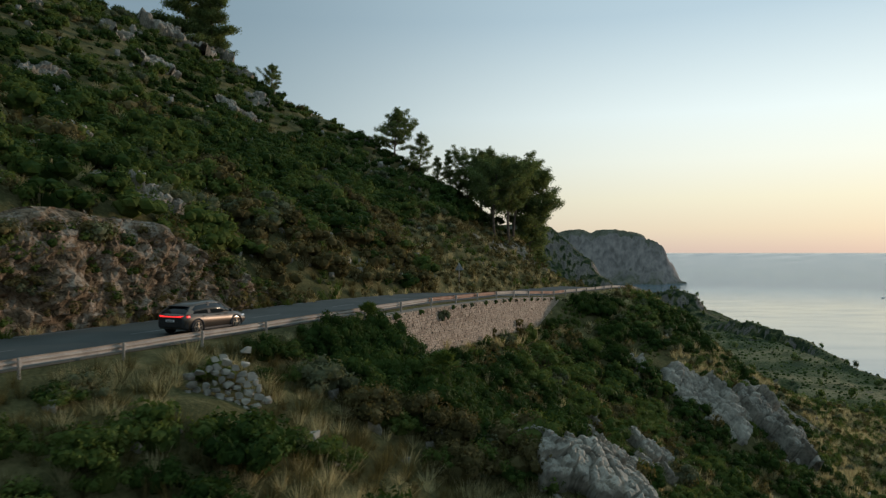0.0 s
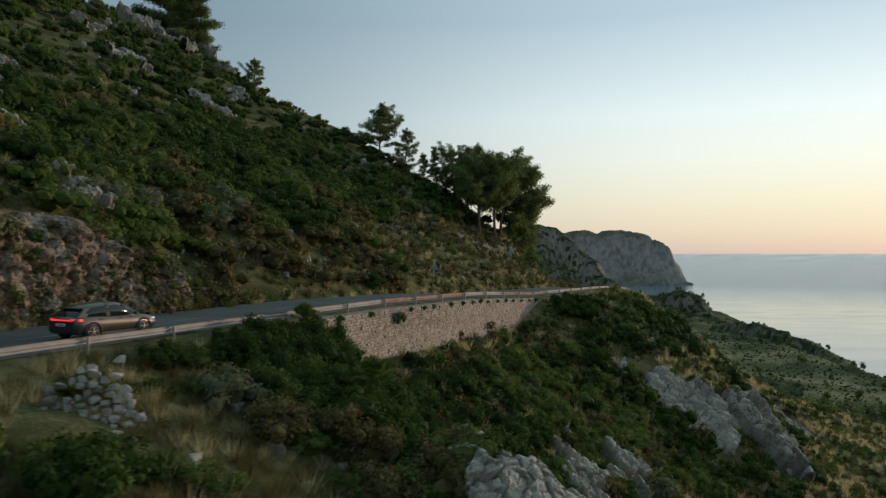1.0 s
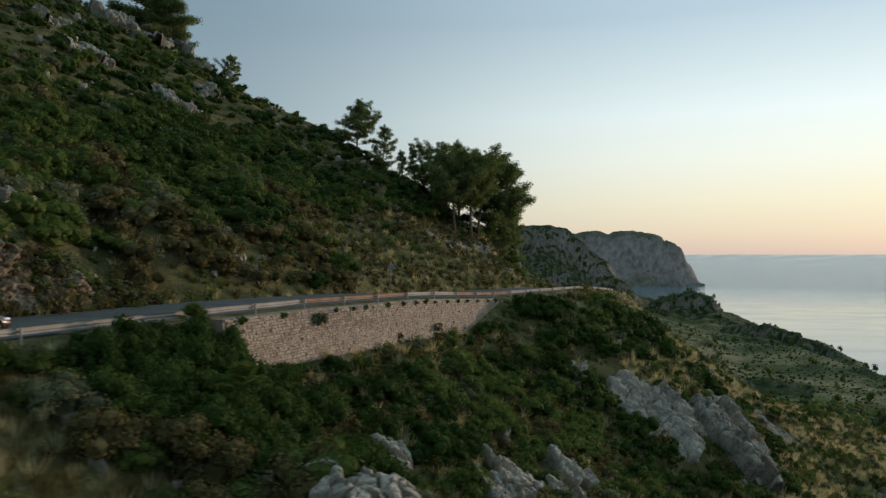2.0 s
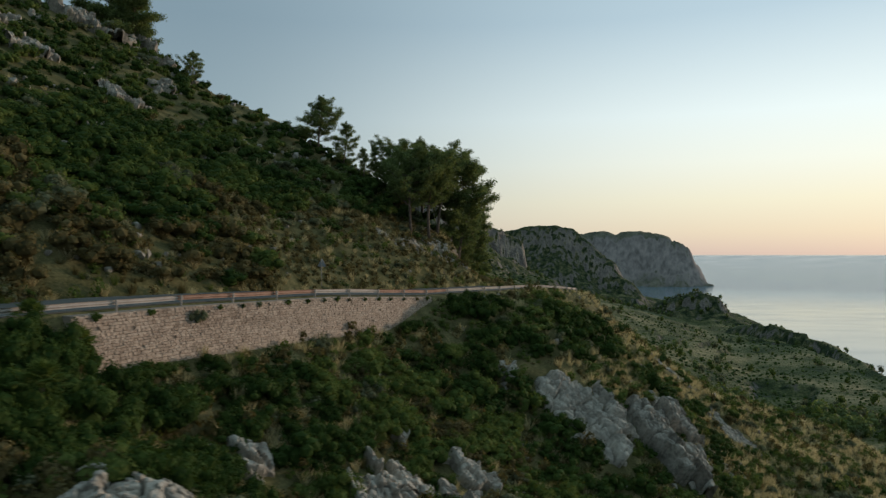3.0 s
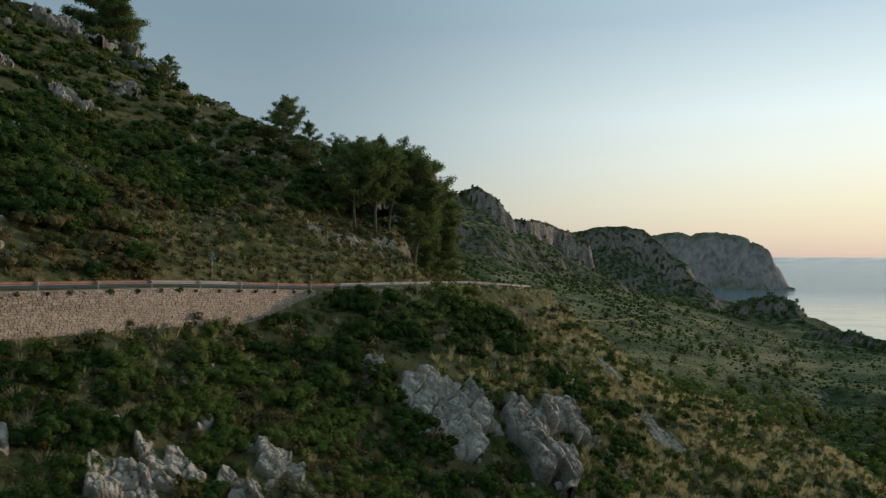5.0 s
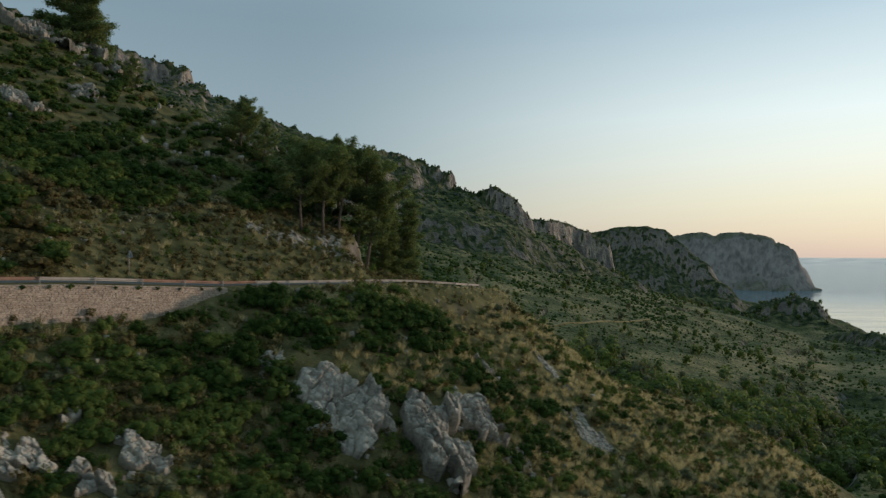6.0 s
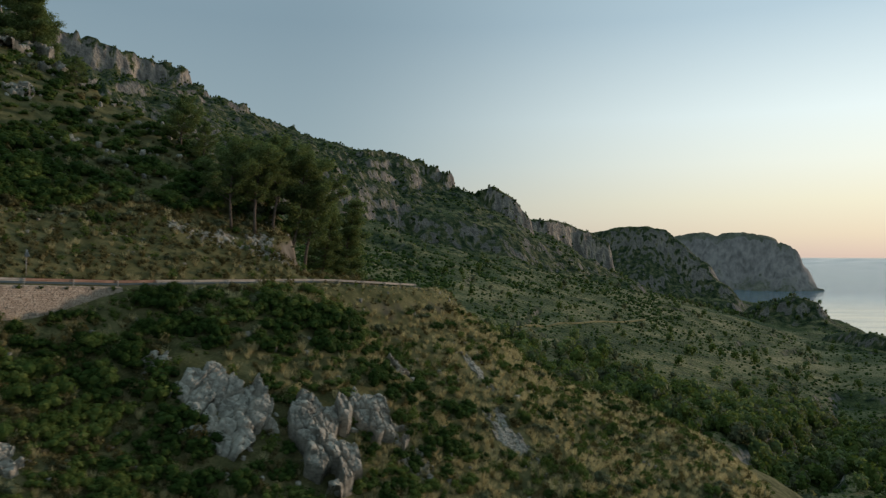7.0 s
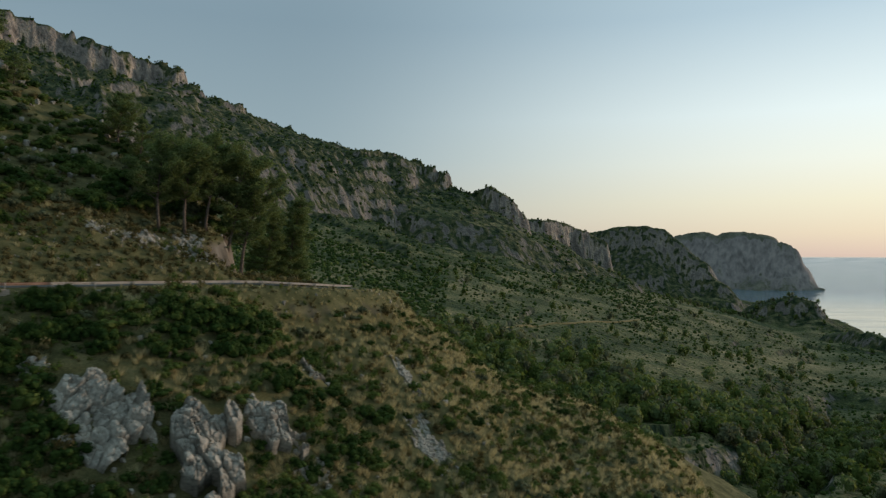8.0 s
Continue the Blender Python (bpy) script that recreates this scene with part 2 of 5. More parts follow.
sign_grey = plain("sign_back", (0.30, 0.33, 0.36), 0.5, 0.4)
boat_white = plain("boat_white", (0.75, 0.75, 0.73), 0.4)


def water_material():
    m = bpy.data.materials.new("evening_sea")
    m.use_nodes = True
    n, l = m.node_tree.nodes, m.node_tree.links
    p = n["Principled BSDF"]
    p.inputs["Base Color"].default_value = (0.16, 0.225, 0.28, 1)
    p.inputs["Roughness"].default_value = 0.12
    p.inputs["IOR"].default_value = 1.33
    co = n.new("ShaderNodeNewGeometry").outputs["Position"]
    st = n.new("ShaderNodeMapping")
    st.inputs["Rotation"].default_value = (0, 0, radians(12))
    st.inputs["Scale"].default_value = (0.006, 0.014, 0.02)
    l.new(co, st.inputs[0])
    a = n.new("ShaderNodeTexNoise")
    a.inputs["Scale"].default_value, a.inputs["Detail"].default_value = 1.0, 7.0
    l.new(st.outputs[0], a.inputs["Vector"])
    r = n.new("ShaderNodeMapRange")
    r.inputs["From Min"].default_value, r.inputs["From Max"].default_value = 0.35, 0.65
    r.inputs["To Min"].default_value, r.inputs["To Max"].default_value = 0.09, 0.16
    l.new(a.outputs["Fac"], r.inputs["Value"])
    l.new(r.outputs["Result"], p.inputs["Roughness"])
    level = n.new("ShaderNodeCombineXYZ")
    level.inputs["Z"].default_value = 1.0
    l.new(level.outputs[0], p.inputs["Normal"])
    return m


sea_water = water_material()

# ---- noise and plan ----


def hashed(ix, iy, seed):
    h = np.sin(ix * 127.1 + iy * 311.7 + seed * 74.7) * 43758.5453
    return h - np.floor(h)


def value_noise(x, y, size, seed=0):
    x, y = np.asarray(x, float) / size, np.asarray(y, float) / size
    ix, iy = np.floor(x), np.floor(y)
    fx, fy = x - ix, y - iy
    fx, fy = fx * fx * (3 - 2 * fx), fy * fy * (3 - 2 * fy)
    a = hashed(ix, iy, seed) * (1 - fx) + hashed(ix + 1, iy, seed) * fx
    b = hashed(ix, iy + 1, seed) * (1 - fx) + hashed(ix + 1, iy + 1, seed) * fx
    return (a * (1 - fy) + b * fy) * 2 - 1


def fbm(x, y, size, seed=0, octaves=4):
    out, amp = 0.0, 1.0
    for k in range(octaves):
        out = out + amp * value_noise(x, y, size / 2 ** k, seed + k * 13)
        amp *= 0.5
    return out


def ridged(x, y, size, seed=0, octaves=4):
    out, amp = 0.0, 1.0
    for k in range(octaves):
        out = out + amp * (1 - 2 * np.abs(value_noise(x, y, size / 2 ** k, seed + k * 17)))
        amp *= 0.5
    return out


def step(a, b, v):
    k = np.clip((np.asarray(v, float) - a) / (b - a), 0, 1)
    return k * k * (3 - 2 * k)


def along(line, x, y):
    """Distance to a polyline, signed (right of its run is plus), and the run to the nearest place on it."""
    x, y = np.asarray(x, float), np.asarray(y, float)
    best, side, run = np.full(x.shape, 1e12), np.zeros(x.shape), np.zeros(x.shape)
    total = 0.0
    for (ax, ay), (bx, by) in zip(line, line[1:]):
        dx, dy = bx - ax, by - ay
        length = math.hypot(dx, dy)
        k = np.clip(((x - ax) * dx + (y - ay) * dy) / length ** 2, 0, 1)
        d = np.hypot(x - ax - k * dx, y - ay - k * dy)
        near = d < best
        cross = dx * (y - ay) - dy * (x - ax)
        best, side, run = np.where(near, d, best), np.where(near, -np.sign(cross), side), np.where(near, total + k * length, run)
        total += length
    return best * np.where(side == 0, 1, side), run


# the line of the guard rail; run 0 lies 60 m behind the first post that is seen
RAIL = [(-37.7, -25.3), (-12.8, 29.3), (13.05, 86.0), (26.6, 113.0), (32.3, 122.0), (36.0, 134.0), (36.0, 150.0), (30.0, 175.0), (15.0, 200.0), (-12.0, 220.0), (-70.0, 240.0)]
S0 = 60.0
LEVELS_S = (-60.0, -5.0, 28.0, 45.0, 62.0, 93.0, 110.0, 150.0, 220.0)
LEVELS_Z = (-2.5, -0.35, -0.1, -0.35, -1.2, -1.7, -2.8, -5.0, -8.0)


def rail_z(s):
    return np.interp(s, LEVELS_S, LEVELS_Z)


def on_road(s, u):
    """The plan place at run s along the rail and u metres to its sea side, and the road's heading there."""
    s += S0
    for (ax, ay), (bx, by) in zip(RAIL, RAIL[1:]):
        length = math.hypot(bx - ax, by - ay)
        if s <= length or (bx, by) == RAIL[-1]:
            break
        s -= length
    dx, dy = (bx - ax) / length, (by - ay) / length
    return ax + dx * s + dy * u, ay + dy * s - dx * u, math.atan2(dy, dx)


def near_z(x, y, rough=True):
    u, s = along(RAIL, x, y)
    s = s - S0
    base = rail_z(s)
    v = np.maximum(-u - 9.6 - 1.7 * step(30, 22, s), 0)
    nose = 1 - 0.95 * step(93, 101, s - 2.0 * np.maximum(v - 6, 0)) * step(70, 30, v)
    cut = 4.2 * step(27, 15, s) * (1 - np.exp(-v / 1.2)) * np.exp(-(v / 20) ** 2)
    up = (1.8 * (1 - np.exp(-v / 2.5)) + 0.635 * v - 0.0004 * v ** 2) * nose + cut
    w = np.maximum(u - 0.1, 0)
    wall = 2.9 * step(-1, 1, (s - 20) / (2 + 0.5 * w)) * (1 - step(51, 65, s))
    grade = 0.36 + 0.34 * np.maximum(step(-2, 22, s), step(16, 30, w))
    grade = grade - 0.08 * step(80, 104, s) * step(9, 30, w)
    bump = 3.8 * step(57, 80, s) * (w / 9) ** 1.5 * np.exp(1.5 * (1 - w / 9))
    gully = -1.2 * np.exp(-((s - 42) / 9) ** 2) * step(4, 12, w)
    shoulder = -4.6 * step(82, 97, s) * step(1.0, 6.5, w) * step(42, 24, w) + 3.2 * step(100, 116, s) * step(30, 50, w)
    low = -wall * step(-0.3, 0.25, u) - grade * w + bump + gully + shoulder
    rib = 3.4 * np.exp(-((x - 8.4) ** 2 + (y - 34.6) ** 2) / 22)
    z = rib + base + np.where(u < 0, up + 0.12 * step(-0.2, -0.9, u), 0) + low * (u > -0.35)
    if rough:
        k = step(0.8, 5.0, np.maximum(w, v))
        z = z + k * (0.7 * fbm(x, y, 9, 3, 4) + 0.9 * fbm(x, y, 28, 9, 2) * step(4, 25, np.maximum(w, v)))
    return z


SEA_Z = -146.0
PEAKS = [
    # ridge lines: x, y, top; height of the cliff under the edge, width of the cliff, grade below it
    ([(-1043, 950, 488), (-908, 1131, 428), (-738, 1284, 375), (-686, 1316, 362), (-641, 1318, 317), (-583, 1393, 292), (-469, 1505, 249), (-372, 1558, 233), (-269, 1604, 215), (-210, 1596, 182), (-185, 1580, 153)], 45, 28, 0.46),
    ([(-185, 1580, 150), (-145, 1575, 135), (-101, 1561, 146), (-59, 1565, 128), (-30, 1577, 88)], 52, 22, 0.60),
    ([(-75, 1766, 98), (-4, 1799, 92), (49, 1870, 87), (106, 1920, 64), (150, 1925, 40)], 60, 26, 0.62),
    ([(60, 2330, 48), (96, 2320, 67), (147, 2319, 82), (215, 2316, 94), (280, 2291, 96), (336, 2285, 84), (381, 2259, 44), (432, 2231, -8)], 55, 60, 0.62),
    ([(426, 3603, 43), (541, 3589, 101), (628, 3577, 116), (721, 3541, 124), (834, 3497, 114), (934, 3464, 103), (997, 3437, 74), (1018, 3431, 52)], 100, 80, 1.0),
    ([(440, 1600, -92), (497, 1562, -73), (530, 1545, -84)], 20, 22, 0.50),
    ([(500, 1330, -122), (504, 1200, -108), (525, 1050, -124), (478, 850, -130), (470, 740, -133), (480, 600, -136)], 14, 15, 0.40),
]


def ridge_tops(line):
    runs = np.concatenate([[0], np.cumsum([math.dist(a[:2], b[:2]) for a, b in zip(line, line[1:])])])
    return np.array([[np.interp(k, runs, [p[i] for p in line]) for i in range(3)] for k in np.linspace(0, runs[-1], 36)])


TOPS = [ridge_tops(peak[0]) for peak in PEAKS]


def far_z(x, y):
    big = fbm(x, y, 160, 21, 3)
    z = -112 - 0.25 * x + 0.0757 * np.minimum(y, 1150 + 0.25 * (y - 1150)) - 0.02 * np.maximum(y - 1500, 0) + 3 * big
    z = np.maximum(z, -127 - 0.012 * x + 5 * big - 60 * step(480, 560, x + 0.12 * (1000 - y)))
    z = z + 4 * np.exp(-((x - 30) / 90) ** 2) * step(900, 700, y) * fbm(x, y, 60, 5, 3)
    gorge = np.abs(along([(120, 380), (200, 500), (262, 590), (330, 760)], x, y)[0]) + 9 * fbm(x, y, 40, 15, 3)
    z = z - np.clip(z - SEA_Z - 5, 0, 15) * step(30, 17, gorge)
    z = z - 60 * step(1650, 2100, y) * step(60, 320, x) - 300 * step(2350, 2600, y)
    for (line, cliff, width, grade), crest in zip(PEAKS, TOPS):
        d, run = along([p[:2] for p in line], x, y)
        d = np.abs(d)
        weights, top = 0.0, 0.0
        for px, py, pz in crest:
            w = 1 / ((x - px) ** 2 + (y - py) ** 2 + 60) ** 5
            weights, top = weights + w, top + w * pz
        top = top / weights
        wob = np.clip(1.15 * step(-630, -720, x) + 0.5 * step(-350, -270, x) + 0.4 * fbm(x, y, 170, 31, 4), 0.05, 1.5) if cliff == 45 else 1 + 0.35 * fbm(x, y, 70, 31, 3)
        face = d + (9 * fbm(x, y, 60, 41, 4) + 12 * fbm(x, y, 120, 43, 2) - 10 * ridged(run, d * 0.25, 45, 47, 3) + 6 * ridged(run, d * 0.3, 21, 48, 2)) * step(0, 20, d)
        drop = cliff * wob * step(0.15 * width, width * 1.2, face) + grade * np.maximum(d - 4, 0) + 0.6 * np.maximum(d - 240, 0) + (7 * fbm(x, y, 60, 57, 4) - 2.5 * ridged(run, d * 0.3, 70, 59, 4)) * step(10, 60, d)
        z = np.maximum(z, top - drop)
    # ledges: the slope steps down in bands of cliff
    level = z / 34 + 1.1 * fbm(x, y, 190, 81, 3)
    part_up = level - np.floor(level)
    band = step(0.0, 0.6, fbm(x, y, 110, 83, 3)) * step(-70, -20, z) * step(750, 950, y) * step(-20, -120, x)
    z = z + 34 * 0.5 * band * (step(0.40, 0.62, part_up) - part_up) + 2.5 * step(-60, -10, z) * step(750, 950, y) * fbm(x, y, 18, 87, 2)
    # gullies and ribs running down the mountain's face
    off_crest, fall = along([p[:2] for p in PEAKS[0][0]], x, y)
    z = z + step(8, 60, np.abs(off_crest)) * step(-75, -30, z) * step(800, 1000, y) * step(40, -60, x) * (7 * ridged(fall, (x + y) * 0.12, 62, 95, 3) + 5.0 * ridged(fall, (x + y) * 0.2, 24, 96, 2))
    # low rocky steps across the valley floor
    level = z / 9 + 1.3 * fbm(x, y, 110, 84, 3)
    part_up = level - np.floor(level)
    rocky = step(0.15, 0.5, fbm(x, y, 90, 85, 3)) * step(1500, 1200, y) * step(-40, 30, x) * step(SEA_Z + 4, SEA_Z + 14, z)
    z = z + 9 * 0.8 * rocky * (step(0.42, 0.58, part_up) - part_up)
    return np.maximum(z, SEA_Z - 12)


# ---- mesh helpers ----


def mesh_from(name, verts, quads, mats, slots=None, smooth=True):
    me = bpy.data.meshes.new(name)
    verts, quads = np.asarray(verts, np.float32), np.asarray(quads, np.int32)
    k = quads.shape[1]
    me.vertices.add(len(verts))
    me.vertices.foreach_set("co", verts.ravel())
    me.loops.add(quads.size)
    me.loops.foreach_set("vertex_index", quads.ravel())
    me.polygons.add(len(quads))
    me.polygons.foreach_set("loop_start", np.arange(0, quads.size, k, dtype=np.int32))
    me.polygons.foreach_set("loop_total", np.full(len(quads), k, np.int32))
    me.polygons.foreach_set("use_smooth", np.full(len(quads), smooth))
    for m in mats:
        me.materials.append(m)
    if slots is not None:
        me.polygons.foreach_set("material_index", np.asarray(slots, np.int32))
    me.update(calc_edges=True)
    me.validate()
    return me


def grid_mesh(name, xs, ys, zs, mats, smooth=True):
    """xs, ys, zs: 2D arrays of one shape."""
    r, c = xs.shape
    i = np.arange(r * c).reshape(r, c)
    quads = np.stack([i[:-1, :-1], i[:-1, 1:], i[1:, 1:], i[1:, :-1]], -1).reshape(-1, 4)
    return mesh_from(name, np.stack([xs, ys, zs], -1).reshape(-1, 3), quads, mats, smooth=smooth)


def part(name, bm, mat, parent=None, label="", smooth=False):
    me = bpy.data.meshes.new(name)
    bm.normal_update()
    if smooth:
        for f in bm.faces:
            f.smooth = True
    bm.to_mesh(me)
    bm.free()
    me.materials.append(mat)
    ob = new(name, me)
    ob.parent = parent
    return tagged(ob, label)


def add_box(bm, size, at=(0, 0, 0), turn=0.0, bevel=0.0):
    m = Matrix.Translation(at) @ Matrix.Rotation(turn, 4, "Z") @ Matrix.Diagonal((*size, 1))
    made = bmesh.ops.create_cube(bm, size=1, matrix=m)["verts"]
    if bevel:
        edges = {e for v in made for e in v.link_edges}
        bmesh.ops.bevel(bm, geom=list(edges), offset=bevel, segments=1, affect="EDGES")
    return bm


def add_tube(bm, points, radii, sides=8):
    """A tapered tube along points."""
    rings = []
    for i, (p, r) in enumerate(zip(points, radii)):
        a, b = Vector(points[max(i - 1, 0)]), Vector(points[min(i + 1, len(points) - 1)])
        q = (b - a).to_track_quat("Z", "Y")
        rings.append([bm.verts.new(Vector(p) + q @ Vector((r * math.cos(k * math.tau / sides), r * math.sin(k * math.tau / sides), 0))) for k in range(sides)])
    for a, b in zip(rings, rings[1:]):
        for k in range(sides):
            bm.faces.new((a[k], a[(k + 1) % sides], b[(k + 1) % sides], b[k]))
    bm.faces.new(rings[0][::-1])
    bm.faces.new(rings[-1])
    return bm


def add_loft(bm, rings):
    vs = [[bm.verts.new(p) for p in ring] for ring in rings]
    n = len(vs[0])
    for a, b in zip(vs, vs[1:]):
        for k in range(n):
            bm.faces.new((a[k], a[(k + 1) % n], b[(k + 1) % n], b[k]))
    bm.faces.new(vs[0][::-1])
    bm.faces.new(vs[-1])
    bmesh.ops.recalc_face_normals(bm, faces=bm.faces)
    return bm


def empty(name, at, rz=0.0):
    ob = new(name)
    ob.matrix_basis = Matrix.Translation(at) @ Matrix.Rotation(rz, 4, "Z")
    return ob


# ---- ground, valley, sea ----
xs = np.concatenate([np.arange(-150, -25, 1.9), np.arange(-25, 60, 0.6), np.arange(60, 130, 1.2), np.arange(130, 290, 4)])
ys = np.concatenate([np.arange(-70, 18, 1.8), np.arange(18, 130, 0.6), np.arange(130, 190, 1.2), np.arange(190, 330, 4)])
gx, gy = np.meshgrid(xs, ys)
ground = tagged(new("ground", grid_mesh("ground", gx, gy, near_z(gx, gy), [earth])), "steep hillside of dry brown earth and pale stones", "ground", kind="structure")

ang = np.radians(np.linspace(-44, 37, 520))
rad = np.concatenate([np.geomspace(170, 1150, 130), np.geomspace(1157, 2400, 185), np.geomspace(2430, 4300, 60)])
fa, fr = np.meshgrid(ang, rad)
fx, fy = 40 + fr * np.sin(fa), 10 + fr * np.cos(fa)
valley_mesh = grid_mesh("valley_ground", fx, fy, far_z(fx, fy), [far_ground, headland])
# the farthest faces take the haze-paled headland colours
middle_y = fy[:-1, :-1] + 60 * fbm(fx[:-1, :-1], fy[:-1, :-1], 300, 45, 2)
valley_mesh.polygons.foreach_set("material_index", (middle_y > 2850).astype(np.int32).ravel())
valley = tagged(new("valley_ground", valley_mesh), "scrub-covered valley, grey limestone cliffs and headlands over the sea", "ground", kind="structure")

ang = np.radians(np.linspace(-180, 180, 181))
rad = np.concatenate([np.linspace(1, 3000, 12), np.linspace(3100, 5600, 40)])
fa, fr = np.meshgrid(ang, rad)
sz = SEA_Z + 149.5 * np.clip((fr - 3000) / 2000, 0, 1.0) ** 2
sea = tagged(new("sea", grid_mesh("sea", fr * np.sin(fa), fr * np.cos(fa), sz, [sea_water])), "calm silvery evening sea reaching the horizon", "sea", kind="structure")

# ---- the road, its wall and rail ----


def road_strip(name, s_from, s_to, u_from, u_to, lift, mat, gap=1.0, thick=0.08, rise=0.0):
    """A thin slab laid along the road between two offsets from the rail."""
    bm = bmesh.new()
    rings = []
    for s in np.arange(s_from, s_to + 0.01, gap):
        ring = []
        for u, dz in ((u_from, 0), (u_to, 0), (u_to, -thick), (u_from, -thick)):
            x, y, _ = on_road(s, u)
            ring.append((x, y, float(rail_z(s)) + 0.2 + lift + dz + 0.012 * -u))
        rings.append(ring)
    add_loft(bm, rings)
    return part(name, bm, mat)


tagged(road_strip("road", -60, 175, -9.2, -0.9, 0.0, asphalt), "worn grey asphalt mountain road along the slope", "road", kind="structure")
tagged(road_strip("edge_line", -60, 175, -1.42, -1.30, 0.004, road_paint, thick=0.002), "worn white edge line on the asphalt", "road line", kind="structure")
tagged(road_strip("edge_line", -60, 175, -8.92, -8.80, 0.004, road_paint, thick=0.002), "worn white edge line on the asphalt", "road line", kind="structure")
for s in np.arange(-58, 60, 9.0):
    tagged(road_strip("centre_dash", s, s + 3.0, -5.22, -5.10, 0.004, road_paint, thick=0.002), "worn white centre dash on the asphalt", "road line", kind="structure")

# rail: posts about 4.7 m apart, beams from post to post, some tinted brown for reflections
POSTS = np.concatenate([np.arange(-4.45 - 4.5 * 8, -4, 4.5), [0.0, 4.4, 9.0, 14.1, 18.9, 23.8, 28.7, 33.4, 38.1, 42.9, 47.9, 52.7, 57.5, 62.3], np.arange(67, 118, 4.7)])
BROWN_BEAMS = {15, 16, 17, 20, 21, 22}
guard_rail = tagged(empty("guard_rail", (0, 0, 0)), "weathered steel crash barrier with galvanised and brown-tinted beams", "guard rail")
BEAM = [(0.0, 0.0), (0.055, 0.02), (0.08, 0.06), (0.05, 0.10), (0.005, 0.135), (0.005, 0.175), (0.05, 0.21), (0.08, 0.25), (0.055, 0.29), (0.0, 0.31)]
for k, s in enumerate(POSTS):
    x, y, h = on_road(float(s), 0.0)
    z = float(rail_z(s))
    bm = bmesh.new()
    add_box(bm, (0.05, 0.13, 1.1), (0, 0, 0.16), 0.0, 0.008)
    add_box(bm, (0.10, 0.06, 0.28), (-0.005, -0.075, 0.55))
    post = part("post", bm, steel, guard_rail)
    post.matrix_basis = Matrix.Translation((x, y, z)) @ Matrix.Rotation(h, 4, "Z") @ Matrix.Rotation(radians(1.5 * math.sin(k * 2.1)), 4, "Y")
    if k + 1 < len(POSTS):
        x2, y2, h2 = on_road(float(POSTS[k + 1]), 0.0)
        z2 = float(rail_z(POSTS[k + 1]))
        bm = bmesh.new()
        outline = [(a, b) for a, b in BEAM] + [(a - 0.008, b) for a, b in BEAM[::-1]]
        rings = []
        run = Vector((x2 - x, y2 - y, 0))
        side = Vector((-run.y, run.x, 0)).normalized()
        for f in (-0.03, 0.25, 0.5, 0.75, 1.03):
            wob = 0.012 * math.sin(k * 3.3 + f * 5)
            c = Vector((x, y, z + (z2 - z) * f + 0.40 + 0.6 * wob)) + run * f + side * (0.09 + wob)
            rings.append([c + side * a + Vector((0, 0, b)) for a, b in outline])
        add_loft(bm, rings)
        is_brown = k in BROWN_BEAMS
        part("beam", bm, brown_steel if is_brown else steel, guard_rail, "steel beam with brown reflection put into its colour" if is_brown else "pale galvanised steel beam", smooth=False)

# warning sign seen from behind, on the hill side of the road
x, y, h = on_road(57.8, -10.2)
z = float(near_z(np.array([x]), np.array([y]))[0])
sign = tagged(empty("road_sign", (x, y, z), h), "triangular road sign on a grey steel pole beside the road", "road sign")
bm = bmesh.new()
add_tube(bm, [(0, 0, -0.4), (0, 0, 2.9)], [0.04, 0.04], 10)
part("pole", bm, steel, sign, smooth=True)
bm = bmesh.new()
tri = [(-0.45, 2.05), (0.45, 2.05), (0.52, 2.12), (0.06, 2.86), (-0.06, 2.86), (-0.52, 2.12)]
add_loft(bm, [[(0.045, a, b) for a, b in tri], [(0.075, a, b) for a, b in tri]])
part("panel", bm, sign_grey, sign, "blue-grey triangular panel")
for w, h in ((0.5, 2.2), (0.3, 2.55)):
    part("bracket", add_box(bmesh.new(), (0.05, w, 0.04), (0.02, 0, h)), steel, sign)

# ---- the car ----


